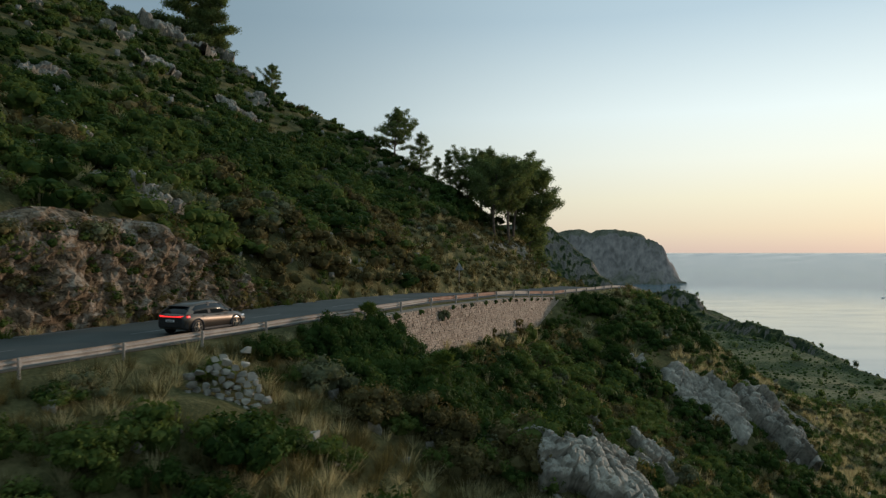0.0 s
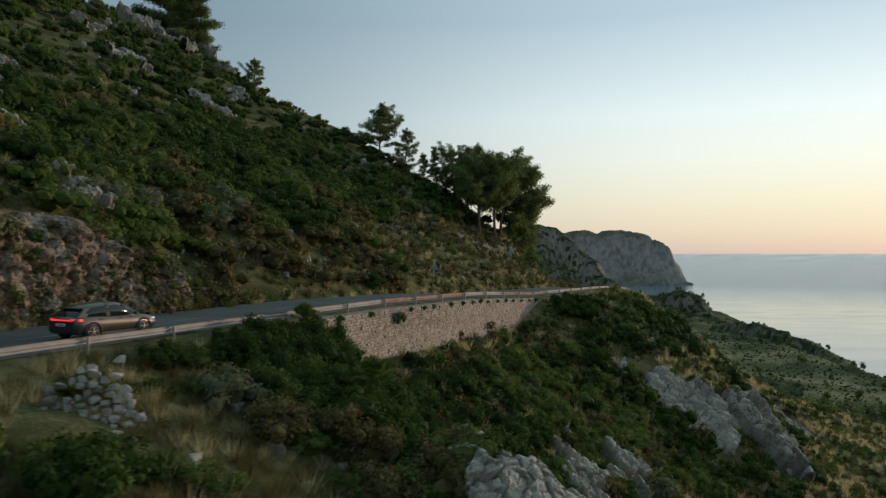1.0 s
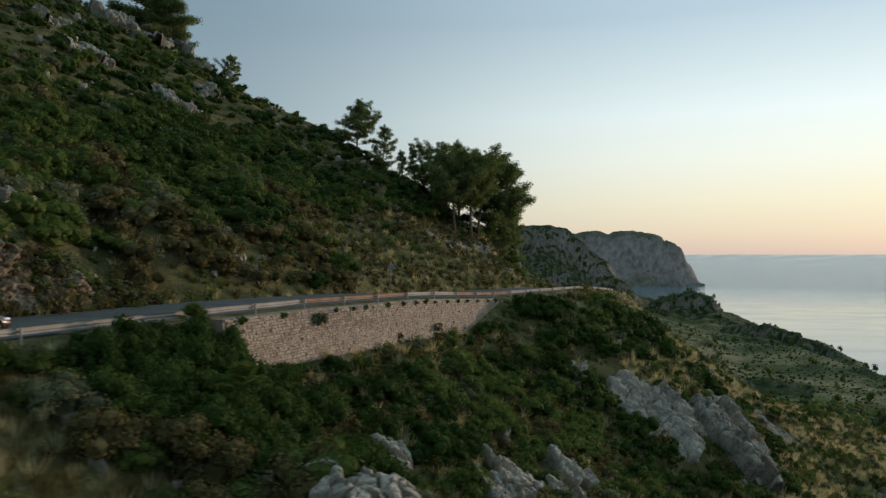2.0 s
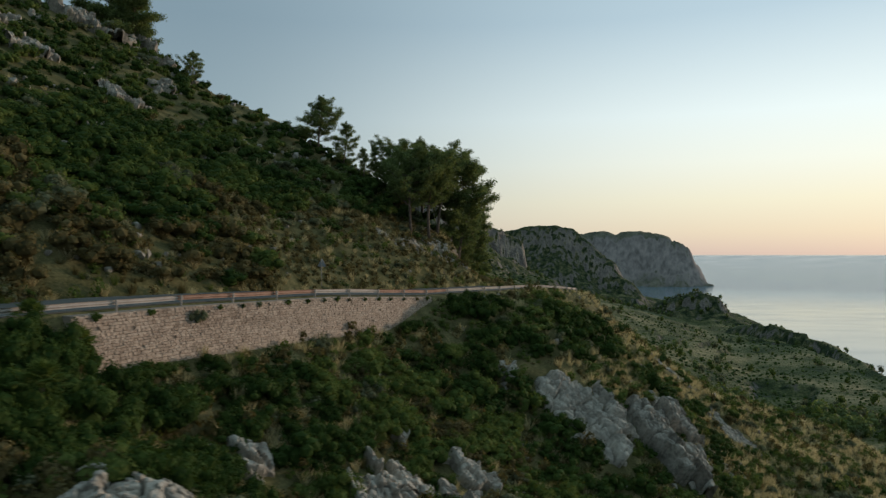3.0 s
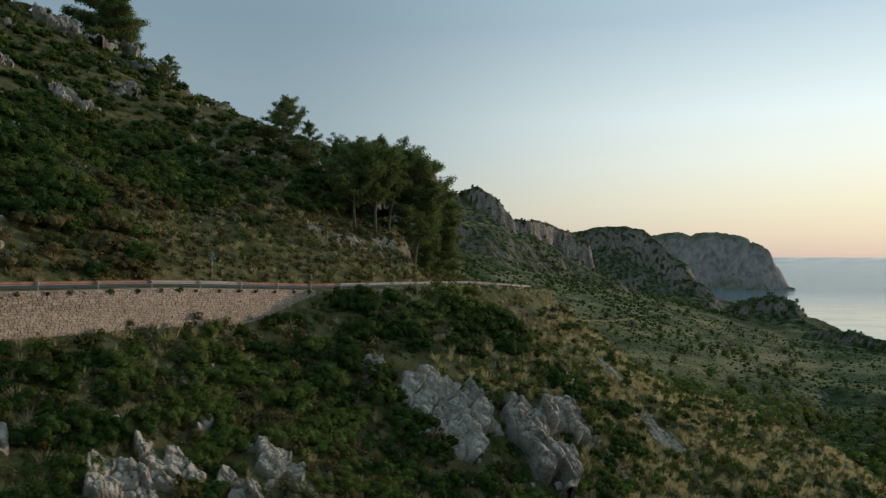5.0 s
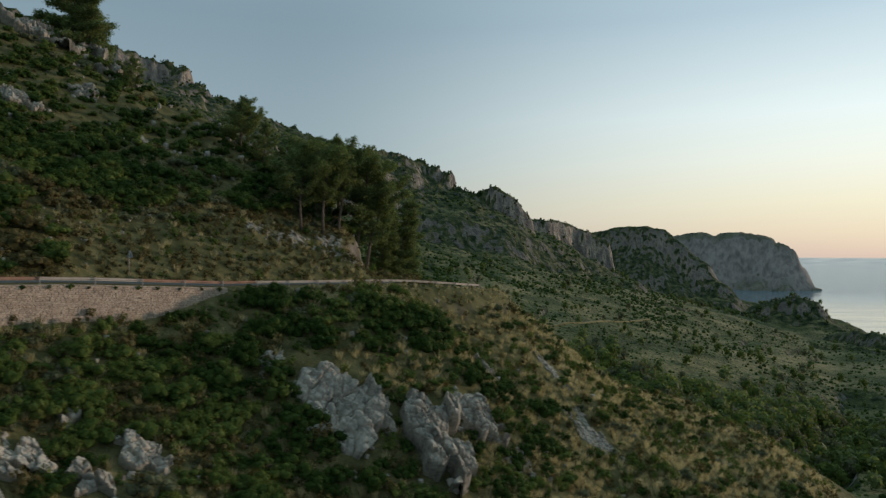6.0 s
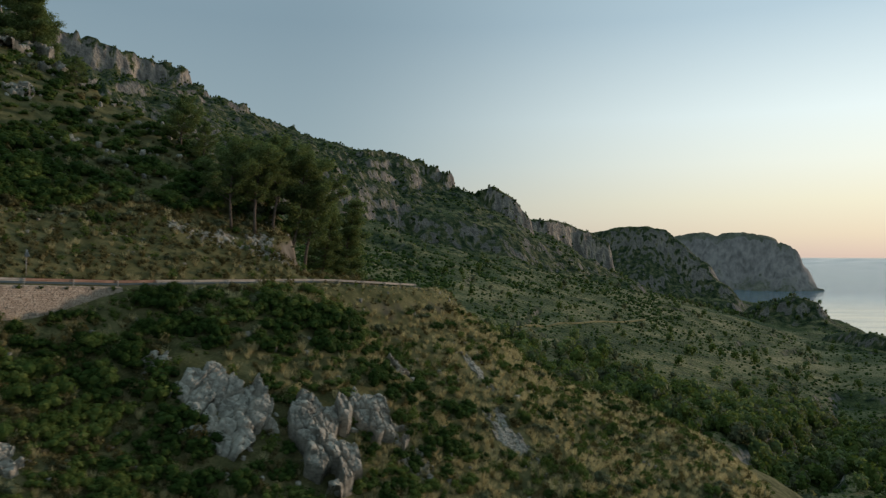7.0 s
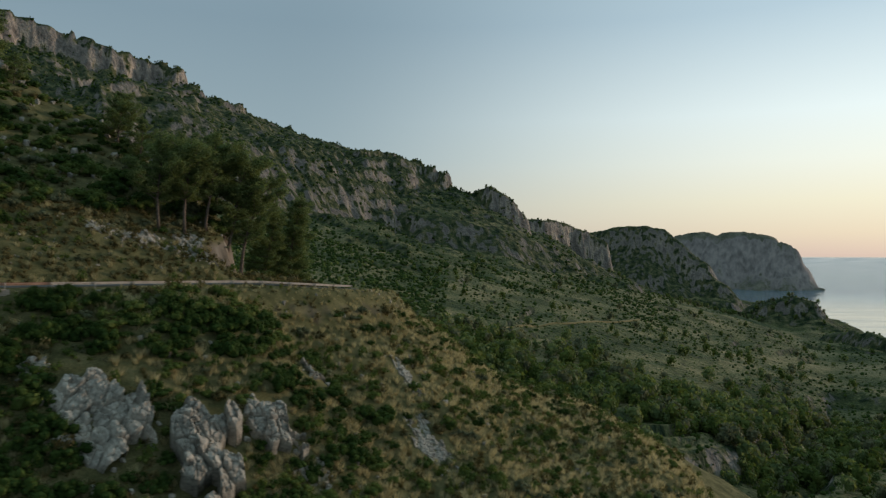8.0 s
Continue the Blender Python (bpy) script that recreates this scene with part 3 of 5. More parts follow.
def build_car():
    car = empty("car", (0, 0, 0))
    # x: forward, rear bumper at 0, nose at 4.45; y: left; z: up
    # station, half width low, half width belt, low, belt height
    st = [(0.00, 0.70, 0.78, 0.42, 0.86), (0.08, 0.84, 0.86, 0.30, 0.96), (0.35, 0.90, 0.89, 0.24, 0.99), (0.85, 0.92, 0.90, 0.22, 0.99), (1.5, 0.91, 0.89, 0.20, 0.97), (2.2, 0.91, 0.88, 0.20, 0.95), (2.9, 0.91, 0.88, 0.20, 0.93), (3.35, 0.92, 0.88, 0.22, 0.92), (3.8, 0.91, 0.84, 0.24, 0.86), (4.2, 0.86, 0.74, 0.26, 0.76), (4.40, 0.74, 0.60, 0.34, 0.66), (4.45, 0.60, 0.48, 0.42, 0.60)]
    bm = bmesh.new()
    rings = []
    for a, wl_, wb, lo, be in st:
        mid = lo + 0.55 * (be - lo)
        half = [(-0.80 * wl_, lo), (-0.97 * wl_, lo + 0.10), (-wl_, mid - 0.06), (-wl_ * 1.01, mid + 0.04), (-wb * 0.99, be - 0.05), (-wb * 0.93, be), (-wb * 0.5, be + 0.035)]
        rings.append([(a, p, q) for p, q in half] + [(a, -p, q) for p, q in half[::-1]])
    add_loft(bm, rings)
    part("body", bm, car_paint, car, "dark grey metallic paint with warm reflected light in its colour", smooth=True)
    # cabin: roof and pillars, then glass
    cab = [(0.14, 0.80, 0.66, 0.98, 1.06), (0.55, 0.84, 0.65, 0.98, 1.34), (0.95, 0.85, 0.66, 0.98, 1.45), (1.6, 0.85, 0.66, 0.96, 1.51), (2.2, 0.85, 0.66, 0.95, 1.52), (2.55, 0.84, 0.64, 0.94, 1.46), (3.0, 0.82, 0.62, 0.93, 1.22), (3.42, 0.78, 0.62, 0.92, 0.97)]

    def shell(grow, keep):
        b = bmesh.new()
        rr = []
        for a, wb, wt, be, ro in keep:
            half = [(-wb - grow, be - 0.02), (-(wb * 0.55 + wt * 0.45) - grow, be + 0.55 * (ro - be)), (-wt - grow, ro - 0.06 + grow), (-wt * 0.8, ro + grow), (0, ro + 0.02 + grow)]
            rr.append([(a, p, q) for p, q in half] + [(a, -p, q) for p, q in half[:-1][::-1]])
        return add_loft(b, rr)

    part("cabin_glass", shell(0.0, cab), car_glass, car, "dark tinted glass", smooth=True)
    bm = bmesh.new()
    rr = []
    for a, wb, wt, be, ro in cab[1:6]:
        half = [(-wt - 0.015, ro - 0.10), (-wt - 0.012, ro - 0.05), (-wt * 0.8, ro + 0.012), (0, ro + 0.032)]
        top = [(a, p, q) for p, q in half] + [(a, -p, q) for p, q in half[:-1][::-1]]
        rr.append(top + [(a, p, q - 0.05) for _, p, q in top[::-1]])
    add_loft(bm, rr)
    part("roof", bm, car_paint, car, smooth=True)
    for side in (-1, 1):
        for x0, x1, z0, z1, w in ((0.32, 0.74, 0.98, 1.34, 0.22), (1.62, 1.70, 0.97, 1.50, 0.09), (3.30, 2.55, 0.95, 1.44, 0.07)):
            bm = bmesh.new()
            lo = (x0, side * 0.855, z0)
            hi = (x1, side * 0.675, z1)
            add_loft(bm, [[(lo[0] - w, lo[1], lo[2]), (lo[0] + w, lo[1], lo[2]), (lo[0] + w, lo[1] - side * 0.04, lo[2]), (lo[0] - w, lo[1] - side * 0.04, lo[2])], [(hi[0] - w * 0.7, hi[1], hi[2]), (hi[0] + w * 0.7, hi[1], hi[2]), (hi[0] + w * 0.7, hi[1] - side * 0.04, hi[2]), (hi[0] - w * 0.7, hi[1] - side * 0.04, hi[2])]])
            part("pillar", bm, car_paint if w > 0.1 else car_black, car)
        bm = bmesh.new()
        add_box(bm, (0.14, 0.20, 0.13), (2.98, side * 1.0, 1.02), 0, 0.03)
        part("door_mirror", bm, car_black, car)
        for hx in (1.25, 2.25):
            bm = bmesh.new()
            add_box(bm, (0.20, 0.03, 0.04), (hx, side * 0.925, 0.86), 0, 0.01)
            part("door_handle", bm, car_black, car)
        bm = bmesh.new()
        add_box(bm, (2.0, 0.05, 0.12), (2.2, side * 0.905, 0.25), 0, 0.02)
        part("sill", bm, car_black, car)
        for hx in (0.82, 3.50):
            bm = bmesh.new()
            add_tube(bm, [(hx, side * 0.70, 0.335), (hx, side * 0.72, 0.335), (hx, side * 0.90, 0.335), (hx, side * 0.925, 0.335)], [0.31, 0.335, 0.335, 0.30], 28)
            wheel = part("wheel", bm, tyre_rubber, car, "black rubber tyre", smooth=True)
            bm = bmesh.new()
            ring = [(hx + 0.235 * math.cos(a), side * 0.93, 0.335 + 0.235 * math.sin(a)) for a in np.linspace(0, math.tau, 21)]
            add_tube(bm, ring, [0.016] * 21, 6)
            add_tube(bm, [(hx, side * 0.92, 0.335), (hx, side * 0.945, 0.335)], [0.05, 0.045], 10)
            for spoke in range(5):
                a = spoke * math.tau / 5
                add_tube(bm, [(hx, side * 0.935, 0.335), (hx + 0.23 * math.sin(a), side * 0.935, 0.335 + 0.23 * math.cos(a))], [0.035, 0.022], 6)
            part("rim", bm, rim_metal, wheel, "bronze five-spoke alloy rim")
            bm = bmesh.new()
            pts = [(hx + 0.40 * math.cos(a), side * 0.912, 0.335 + 0.40 * math.sin(a)) for a in np.linspace(-0.25, math.pi + 0.25, 14)]
            add_tube(bm, pts, [0.05] * 14, 6)
            part("wheel_arch", bm, car_black, car, "black plastic arch trim")
        bm = bmesh.new()
        add_box(bm, (0.34, 0.10, 0.10), (4.17, side * 0.74, 0.68), -side * 0.45, 0.03)
        part("headlight", bm, lamp_white, car, "clear headlamp, its glint added as a slight glow")
        bm = bmesh.new()
        add_loft(bm, [[(0.00, side * 0.30, 0.83), (0.00, side * 0.30, 0.90), (0.06, side * 0.30, 0.90), (0.06, side * 0.30, 0.83)], [(0.02, side * 0.72, 0.81), (0.02, side * 0.72, 0.93), (0.12, side * 0.72, 0.93), (0.12, side * 0.72, 0.81)], [(0.17, side * 0.91, 0.84), (0.17, side * 0.90, 0.93), (0.30, side * 0.90, 0.93), (0.30, side * 0.91, 0.84)]])
        part("tail_light", bm, lamp_red, car, "glowing red tail lamp")
    bm = bmesh.new()
    add_box(bm, (0.05, 1.30, 0.055), (0.0, 0, 0.875))
    part("light_bar", bm, lamp_red, car, "glowing red light bar")
    bm = bmesh.new()
    add_loft(bm, [[(-0.03, y, z) for y, z in ((-0.72, 0.40), (0.72, 0.40), (0.76, 0.62), (-0.76, 0.62))], [(0.22, y, z) for y, z in ((-0.88, 0.26), (0.88, 0.26), (0.89, 0.62), (-0.89, 0.62))]])
    part("rear_bumper", bm, car_black, car, "black lower bumper")
    bm = bmesh.new()
    add_loft(bm, [[(-0.02, y, z) for y, z in ((-0.74, 0.60), (0.74, 0.60), (0.70, 0.84), (-0.70, 0.84))], [(0.10, y, z) for y, z in ((-0.86, 0.60), (0.86, 0.60), (0.84, 0.84), (-0.84, 0.84))]])
    part("tailgate", bm, car_black, car, "black lower tailgate")
    bm = bmesh.new()
    add_box(bm, (0.02, 0.52, 0.11), (-0.045, 0, 0.68), 0, 0.004)
    plate = part("plate", bm, plate_white, car, "white rear plate")
    bm = bmesh.new()
    for k in range(6):
        add_box(bm, (0.006, 0.045, 0.06), (-0.058, -0.17 + 0.068 * k, 0.68))
    part("bar", bm, plate_ink, plate)
    bm = bmesh.new()
    add_box(bm, (0.28, 1.16, 0.035), (0.48, 0, 1.345), 0, 0.012)
    part("roof_spoiler", bm, car_black, car)
    bm = bmesh.new()
    add_box(bm, (0.10, 1.05, 0.16), (4.42, 0, 0.45), 0, 0.03)
    part("grille", bm, car_black, car)
    return car


car = tagged(build_car(), "dark grey five-door hatchback, tinted bronze as if lit warm, with glowing red light bar on the road", "car")
cx, cy, ch = on_road(5.55, -3.05)
car.matrix_basis = Matrix.Translation((cx, cy, float(rail_z(6.5)) + 0.2 + 0.036)) @ Matrix.Rotation(ch, 4, "Z") @ Matrix.Diagonal((1.04, 1.04, 1.04, 1))

# ---- shrubs, grass and pines ----
rng = np.random.RandomState(7)


def round_lump():
    bm = bmesh.new()
    bmesh.ops.create_icosphere(bm, subdivisions=1, radius=1.0)
    v, q = np.array([p.co[:] for p in bm.verts]), np.array([[p.index for p in f.verts] for f in bm.faces])
    bm.free()
    return v, q


BALL_V, BALL_Q = round_lump()


def leaf_quads(r, centres, normals, size):
    """Small crossed-lying leaf sprays round given places, facing mostly outward."""
    n = len(centres)
    tilt = normals + r.normal(0, 0.42, (n, 3))
    tilt /= np.linalg.norm(tilt, axis=1, keepdims=True) + 1e-9
    side = np.cross(tilt, r.normal(0, 1, (n, 3)))
    side /= np.linalg.norm(side, axis=1, keepdims=True) + 1e-9
    up = np.cross(tilt, side)
    a = size * r.uniform(0.6, 1.3, (n, 1))
    b = a * r.uniform(0.45, 0.9, (n, 1))
    v = np.stack([centres - side * a * 0.6, centres + side * a * 0.35 - up * b * 0.65, centres + side * a * 0.35 + up * b * 0.65], 1)
    return v.reshape(-1, 3), np.arange(3 * n).reshape(n, 3)


def shrub_shape(seed, leaves, lumps=7, size=0.17, core=0.64, flat=0.75):
    """A rounded bush, radius about 1, foot at 0: lumps of leaf sprays over dark inner bodies."""
    r = np.random.RandomState(seed)
    vs, qs, off = [], [], 0
    ang = r.uniform(0, math.tau, lumps)
    dist = 0.78 * np.sqrt(r.uniform(0, 1, lumps))
    cs = np.stack([dist * np.cos(ang), dist * np.sin(ang), (0.12 + (1 - dist ** 2) * r.uniform(0.45, 0.95, lumps)) * flat], 1)
    rs = r.uniform(0.75, 1.3, lumps) * 0.85 / math.sqrt(lumps) + 0.04
    cs[0], rs[0] = (0, 0, 0.34 * flat), 0.56
    share = rs ** 2 / np.sum(rs[1:] ** 2)
    share[0] = 0.04
    for c, q, f in zip(cs, rs, share):
        bv, bq = BALL_V, BALL_Q
        body = bv * q * core * r.uniform(0.85, 1.15, (len(bv), 1)) * np.array([1, 1, 0.9]) + c
        vs.append(body)
        qs.append(bq + off)
        off += len(body)
        n = max(6, int(leaves * f))
        d = r.normal(0, 1, (n, 3))
        d[:, 2] = np.abs(d[:, 2]) * 0.9 - 0.25
        d /= np.linalg.norm(d, axis=1, keepdims=True)
        v, k = leaf_quads(r, c + d * q * r.uniform(0.78, 1.12, (n, 1)), d, size)
        vs.append(v)
        qs.append(k + off)
        off += len(v)
    return np.concatenate(vs), np.concatenate(qs)


def tuft_shape(seed, blades=36, spread=0.28, wide=0.020):
    """A tussock of thin dry blades, foot at 0, about 1 high."""
    r = np.random.RandomState(seed)
    a = r.uniform(0, math.tau, blades)
    base = np.stack([np.cos(a), np.sin(a), np.zeros(blades)], 1) * r.uniform(0, 0.26, (blades, 1))
    lean = np.stack([np.cos(a), np.sin(a), np.zeros(blades)], 1) * r.uniform(0.05, spread * 2, (blades, 1))
    h = r.uniform(0.55, 1.05, (blades, 1)) * np.array([[0, 0, 1.0]])
    side = np.stack([-np.sin(a + r.uniform(-1, 1, blades)), np.cos(a), np.zeros(blades)], 1) * wide
    v = np.stack([base - side, base + side, base + lean + h], 1).reshape(-1, 3)
    return v, np.arange(3 * blades).reshape(blades, 3)


SHRUBS = [shrub_shape(100 + k, 290, 10 + k % 4, 0.092 + 0.008 * (k % 3), 0.76) for k in range(10)]
FAR_SHRUBS = [shrub_shape(160 + k, 180, 7 + k % 2, 0.135, 0.72) for k in range(8)]
SMALL = [shrub_shape(180 + k, 66, 3, 0.19, 0.5) for k in range(6)]
NEAR_SHRUBS = [shrub_shape(200 + k, 1250, 18 + k % 5, 0.062 + 0.006 * (k % 3), 0.74) for k in range(8)]
TUFTS = [tuft_shape(300 + k, 60, 0.36, 0.012) for k in range(6)] + [shrub_shape(320 + k, 44, 2, 0.30, 0.40, 0.95) for k in range(3)] + [tuft_shape(330 + k, 52, 0.46, 0.034) for k in range(3)]
CLOSE_SHRUBS = [shrub_shape(240 + k, 760, 14 + k % 4, 0.10) for k in range(6)]
LEAVES = [leaf_dark, leaf_olive, leaf_grey, leaf_dry]


def scatter(name, shapes, places, mats, label, category):
    """Many alike plants in one mesh: places are x, y, z, width, height, turn, shape, material."""
    vs, qs, slots, off = [], [], [], 0
    for x, y, z, w, h, turn, k, m in places:
        v, q = shapes[int(k) % len(shapes)]
        c, s = math.cos(turn), math.sin(turn)
        vs.append(np.stack([x + w * (c * v[:, 0] - s * v[:, 1]), y + w * (s * v[:, 0] + c * v[:, 1]), z + h * v[:, 2]], 1))
        qs.append(q + off)
        slots.append(np.full(len(q), int(m)))
        off += len(v)
    me = mesh_from(name, np.concatenate(vs), np.concatenate(qs), mats, np.concatenate(slots), smooth=False)
    return tagged(new(name, me), label, category, kind="stuff")


def bare(x, y):
    """Places that stay free of bushes: the rock outcrops of the lower slope."""
    out = np.zeros(x.shape, bool)
    for rx, ry, rr in OUTCROP_FREE:
        out |= np.hypot(x - rx, y - ry) < rr
    return out


OUTCROP_FREE = [(25.5, 80.6, 2.4), (28.4, 79.4, 3.0), (31.0, 77.8, 2.2), (36.0, 86.0, 2.8), (37.4, 82.0, 3.2), (39.8, 91.6, 3.0), (38.6, 79.4, 2.4), (8.4, 34.0, 3.4), (-8.3, 26.8, 1.7), (-8.7, 28.0, 1.6), (17.9, 63.4, 2.3), (12.6, 52.5, 2.6), (17.2, 58.2, 2.2), (13.0, 56.6, 2.0), (6.0, 48.8, 2.0), (47.6, 119.0, 2.2), (53.0, 108.6, 3.0)]

cell = 2.1
px, py = np.meshgrid(np.arange(-110, 120, cell), np.arange(5, 215, cell))
qx, qy = np.meshgrid(np.arange(-30, 45, 2.2), np.arange(12, 105, 2.2))
px, py = np.concatenate([px.ravel(), qx.ravel() + 1.1]), np.concatenate([py.ravel(), qy.ravel() + 0.9])
px, py = (px + rng.uniform(-0.9, 0.9, px.shape)).ravel(), (py + rng.uniform(-0.9, 0.9, py.shape)).ravel()
pu, ps = along(RAIL, px, py)
ps = ps - S0
pz = near_z(px, py)
pv = -pu - 9.6
dense = value_noise(px, py, 7, 91) * 0.5 + value_noise(px, py, 22, 92) * 0.5
tone = value_noise(px, py, 11, 93) * 0.6 + value_noise(px, py, 4, 94) * 0.4 + rng.uniform(-0.35, 0.35, px.shape)
roll = rng.uniform(0, 1, px.shape)
shrubs, far_shrubs, small_shrubs, near_shrubs, close_shrubs, tufts = [], [], [], [], [], []
for x, y, z, u, s, v, dn, tn, ro, free in zip(px, py, pz, pu, ps, pv, dense, tone, roll, bare(px, py)):
    if s < -16 or s > 165 or free:
        continue
    turn = rng.uniform(0, math.tau)
    k = rng.randint(0, 1000)
    m = 0 if tn < -0.06 else 1 if tn < 0.42 else 2 if tn < 0.58 else 3
    if v > 8 and tn < -0.02:
        m = 0
    if v > 0.2:
        steep = s < 22 and v < 0.8
        nose = 52 < s < 104 and v < 13
        if v > 88 or s > 132 or (steep and ro > 0.22) or ro > 0.84 + 0.22 * dn:
            continue
        big = ro < (0.60 if s > 18 and v > 5 else 0.42) + 0.12 * dn and not steep and not (nose and v < 9)
        w = (rng.uniform(1.5, 2.7) if big else rng.uniform(0.45, 1.0)) * (0.62 if nose else 1.0) * (0.75 if v < 2 else 1) * (0.72 if v > 30 else 1)
        if not big and v > 8:
            m = (2, 1, 3, 2, 0)[k % 5]
        if nose and tn > -0.2:
            m = 3 if tn > 0.15 else 2
        if v < 7 and s >= 22 and ro < 0.35:
            m = 3
        (small_shrubs if not big else far_shrubs if v > 40 or s > 108 else shrubs).append((x, y, z - (0.15 if big else 0.05) * w, w, w * rng.uniform(0.8, 1.15), turn, k, m))
    elif u > 0.7:
        grassy = 0.04 + 0.50 * step(78, 98, s) + 0.74 * step(12, 4, s) - 0.12 * dn
        if u > 52 or (20 < s < 63 and u < 1.3):
            continue
        if ro < grassy or dn < -0.62:
            if ro < 0.35:
                w = rng.uniform(0.3, 0.6)
                small_shrubs.append((x, y, z - 0.1, w, w * 1.0, turn, k, 3 if tn > 0 else 2))
            continue
        w = rng.uniform(0.95, 2.05) * (0.75 if s > 62 else 1.0) * (0.65 if u < 3 else 1.0) * (0.4 if s > 58 and u < 4.5 else 1.0)
        row = (x, y, z - 0.15 * w, w, w * rng.uniform(0.8, 1.3), turn, k, 0 if 9 < s < 26 and tn < 0.45 else m if m != 2 or ro > 0.5 else 1)
        if u < 26 and 6 < s < 60 and len(near_shrubs) < 290 and ro > 0.3:
            near_shrubs.append(row)
        elif s < 16 and u < 24:
            close_shrubs.append(row)
        elif w < 0.8:
            small_shrubs.append(row)
        else:
            shrubs.append(row)

TALL = ((10.4, 3.2, 1.6, 2.2), (11.6, 2.4, 1.8, 2.6), (12.6, 4.4, 2.1, 3.0), (13.2, 2.2, 1.8, 2.8), (14.6, 1.8, 1.7, 2.6), (14.8, 3.8, 2.2, 3.4), (16.2, 2.4, 1.9, 3.0), (17.4, 1.6, 1.6, 2.6), (17.6, 4.0, 2.2, 3.3), (19.0, 2.2, 1.8, 3.0), (20.4, 1.6, 1.5, 2.6), (21.0, 3.6, 2.0, 3.0), (11.4, 5.6, 2.0, 2.8), (13.8, 6.6, 2.2, 3.2), (16.6, 6.6, 2.3, 3.2), (19.4, 6.2, 2.2, 3.0), (22.6, 2.4, 1.4, 1.9), (23.6, 4.6, 1.9, 2.2), (12.6, 8.6, 2.0, 2.6), (15.8, 9.4, 2.2, 2.8), (20.8, 8.8, 2.1, 2.6), (63.6, 3.4, 2.1, 3.0), (65.2, 5.4, 2.3, 3.1), (64.4, 2.0, 1.6, 2.3), (66.4, 3.4, 2.1, 2.8), (67.8, 2.4, 1.6, 2.0), (61.5, 6.4, 2.0, 2.5), (69.2, 5.4, 2.1, 2.2), (71.6, 3.4, 1.5, 1.4), (65.4, 7.2, 2.0, 2.2))
for k, (s, u, w, h) in enumerate(TALL):
    x, y, _h = on_road(s, u)
    near_shrubs.append((x, y, float(near_z(np.array([x]), np.array([y]))[0]) - 0.25, w * 0.86, h * 0.86, s * 3, k, 0))

near_meshes = {}
for x, y, z, w, h, turn, k, m in near_shrubs:
    key = (int(k) % len(NEAR_SHRUBS), int(m))
    if key not in near_meshes:
        near_meshes[key] = mesh_from("shrub", *NEAR_SHRUBS[key[0]], [LEAVES[key[1]]], smooth=False)
    ob = new("shrub", near_meshes[key])
    ob.matrix_basis = Matrix.Translation((x, y, z)) @ Matrix.Rotation(turn, 4, "Z") @ Matrix.Diagonal((w, w, h, 1))
    tagged(ob, ("dense dark green evergreen shrub on the slope", "olive-green leafy shrub on the slope below the road", "grey-green low shrub among dry grass", "dry brown shrub on the stony slope")[int(m)], "shrub", "shrubs below the road")
for s, u, w, h in ((76.0, 8.0, 2.2, 2.0), (79.0, 9.5, 2.3, 2.0), (72.0, 8.0, 1.8, 1.6), (82.0, 11.0, 2.2, 1.9), (69.0, 9.0, 2.0, 1.8), (88.0, 12.0, 2.0, 1.7), (92.0, 14.0, 1.9, 1.6)):
    x, y, _h = on_road(s, u)
    shrubs.append((x, y, float(near_z(np.array([x]), np.array([y]))[0]) - 0.2, w, h, s, int(s * 7), 0 if u < 4 else 1))
for s, u, w in zip(rng.uniform(62, 98, 60), rng.uniform(3.5, 24, 60), rng.uniform(0.8, 1.6, 60)):
    x, y, _h = on_road(float(s), float(u))
    if not bare(np.array([x]), np.array([y]))[0] and value_noise(np.array([x]), np.array([y]), 9, 99)[0] > 0.05:
        shrubs.append((x, y, float(near_z(np.array([x]), np.array([y]))[0]) - 0.25 * w, w, w * 0.85, s * 5, int(s * 7), 0))
# dark green thickets on the spur: run, distance from the rail, radius, bushes
THICKETS = ((76.2, 10.5, 2.6, 7), (72.5, 13.0, 2.0, 5), (79.5, 13.0, 2.6, 7), (83.0, 13.0, 2.0, 5), (93.0, 12.5, 2.2, 6), (91.0, 17.5, 1.8, 4), (63.5, 6.0, 2.4, 6), (65.0, 10.5, 2.6, 6), (84.0, 19.0, 1.8, 4), (98.0, 20.0, 1.8, 4), (88.0, 25.0, 2.0, 5), (88.0, 9.5, 1.8, 4))
for s0, u0, reach, n in THICKETS:
    for _ in range(n):
        a, d = rng.uniform(0, math.tau), reach * math.sqrt(rng.uniform(0, 1))
        x, y, _h = on_road(s0 + d * math.cos(a), u0 + d * math.sin(a))
        w = rng.uniform(1.2, 1.8)
        if not bare(np.array([x]), np.array([y]))[0]:
            shrubs.append((x, y, float(near_z(np.array([x]), np.array([y]))[0]) - 0.1 * w, w, w * rng.uniform(1.0, 1.4), a, rng.randint(0, 99), 0))
fx1, fy1 = np.meshgrid(np.arange(-14, 62, 1.15), np.arange(24, 128, 1.15))
fx1, fy1 = (fx1 + rng.uniform(-0.5, 0.5, fx1.shape)).ravel(), (fy1 + rng.uniform(-0.5, 0.5, fy1.shape)).ravel()
fu, fs = along(RAIL, fx1, fy1)
fs, fv = fs - S0, -fu - 9.6
tone1 = value_noise(fx1, fy1, 6, 101) + rng.uniform(-0.5, 0.5, fx1.shape)
below = (fu > 1.0) & (fu < 21) & (fs > 8) & (fs < 66) & ~((fs > 20) & (fs < 63) & (fu < 1.4))
nose_part = (fv > 0.4) & (fv < 17) & (fs > 30) & (fs < 103)
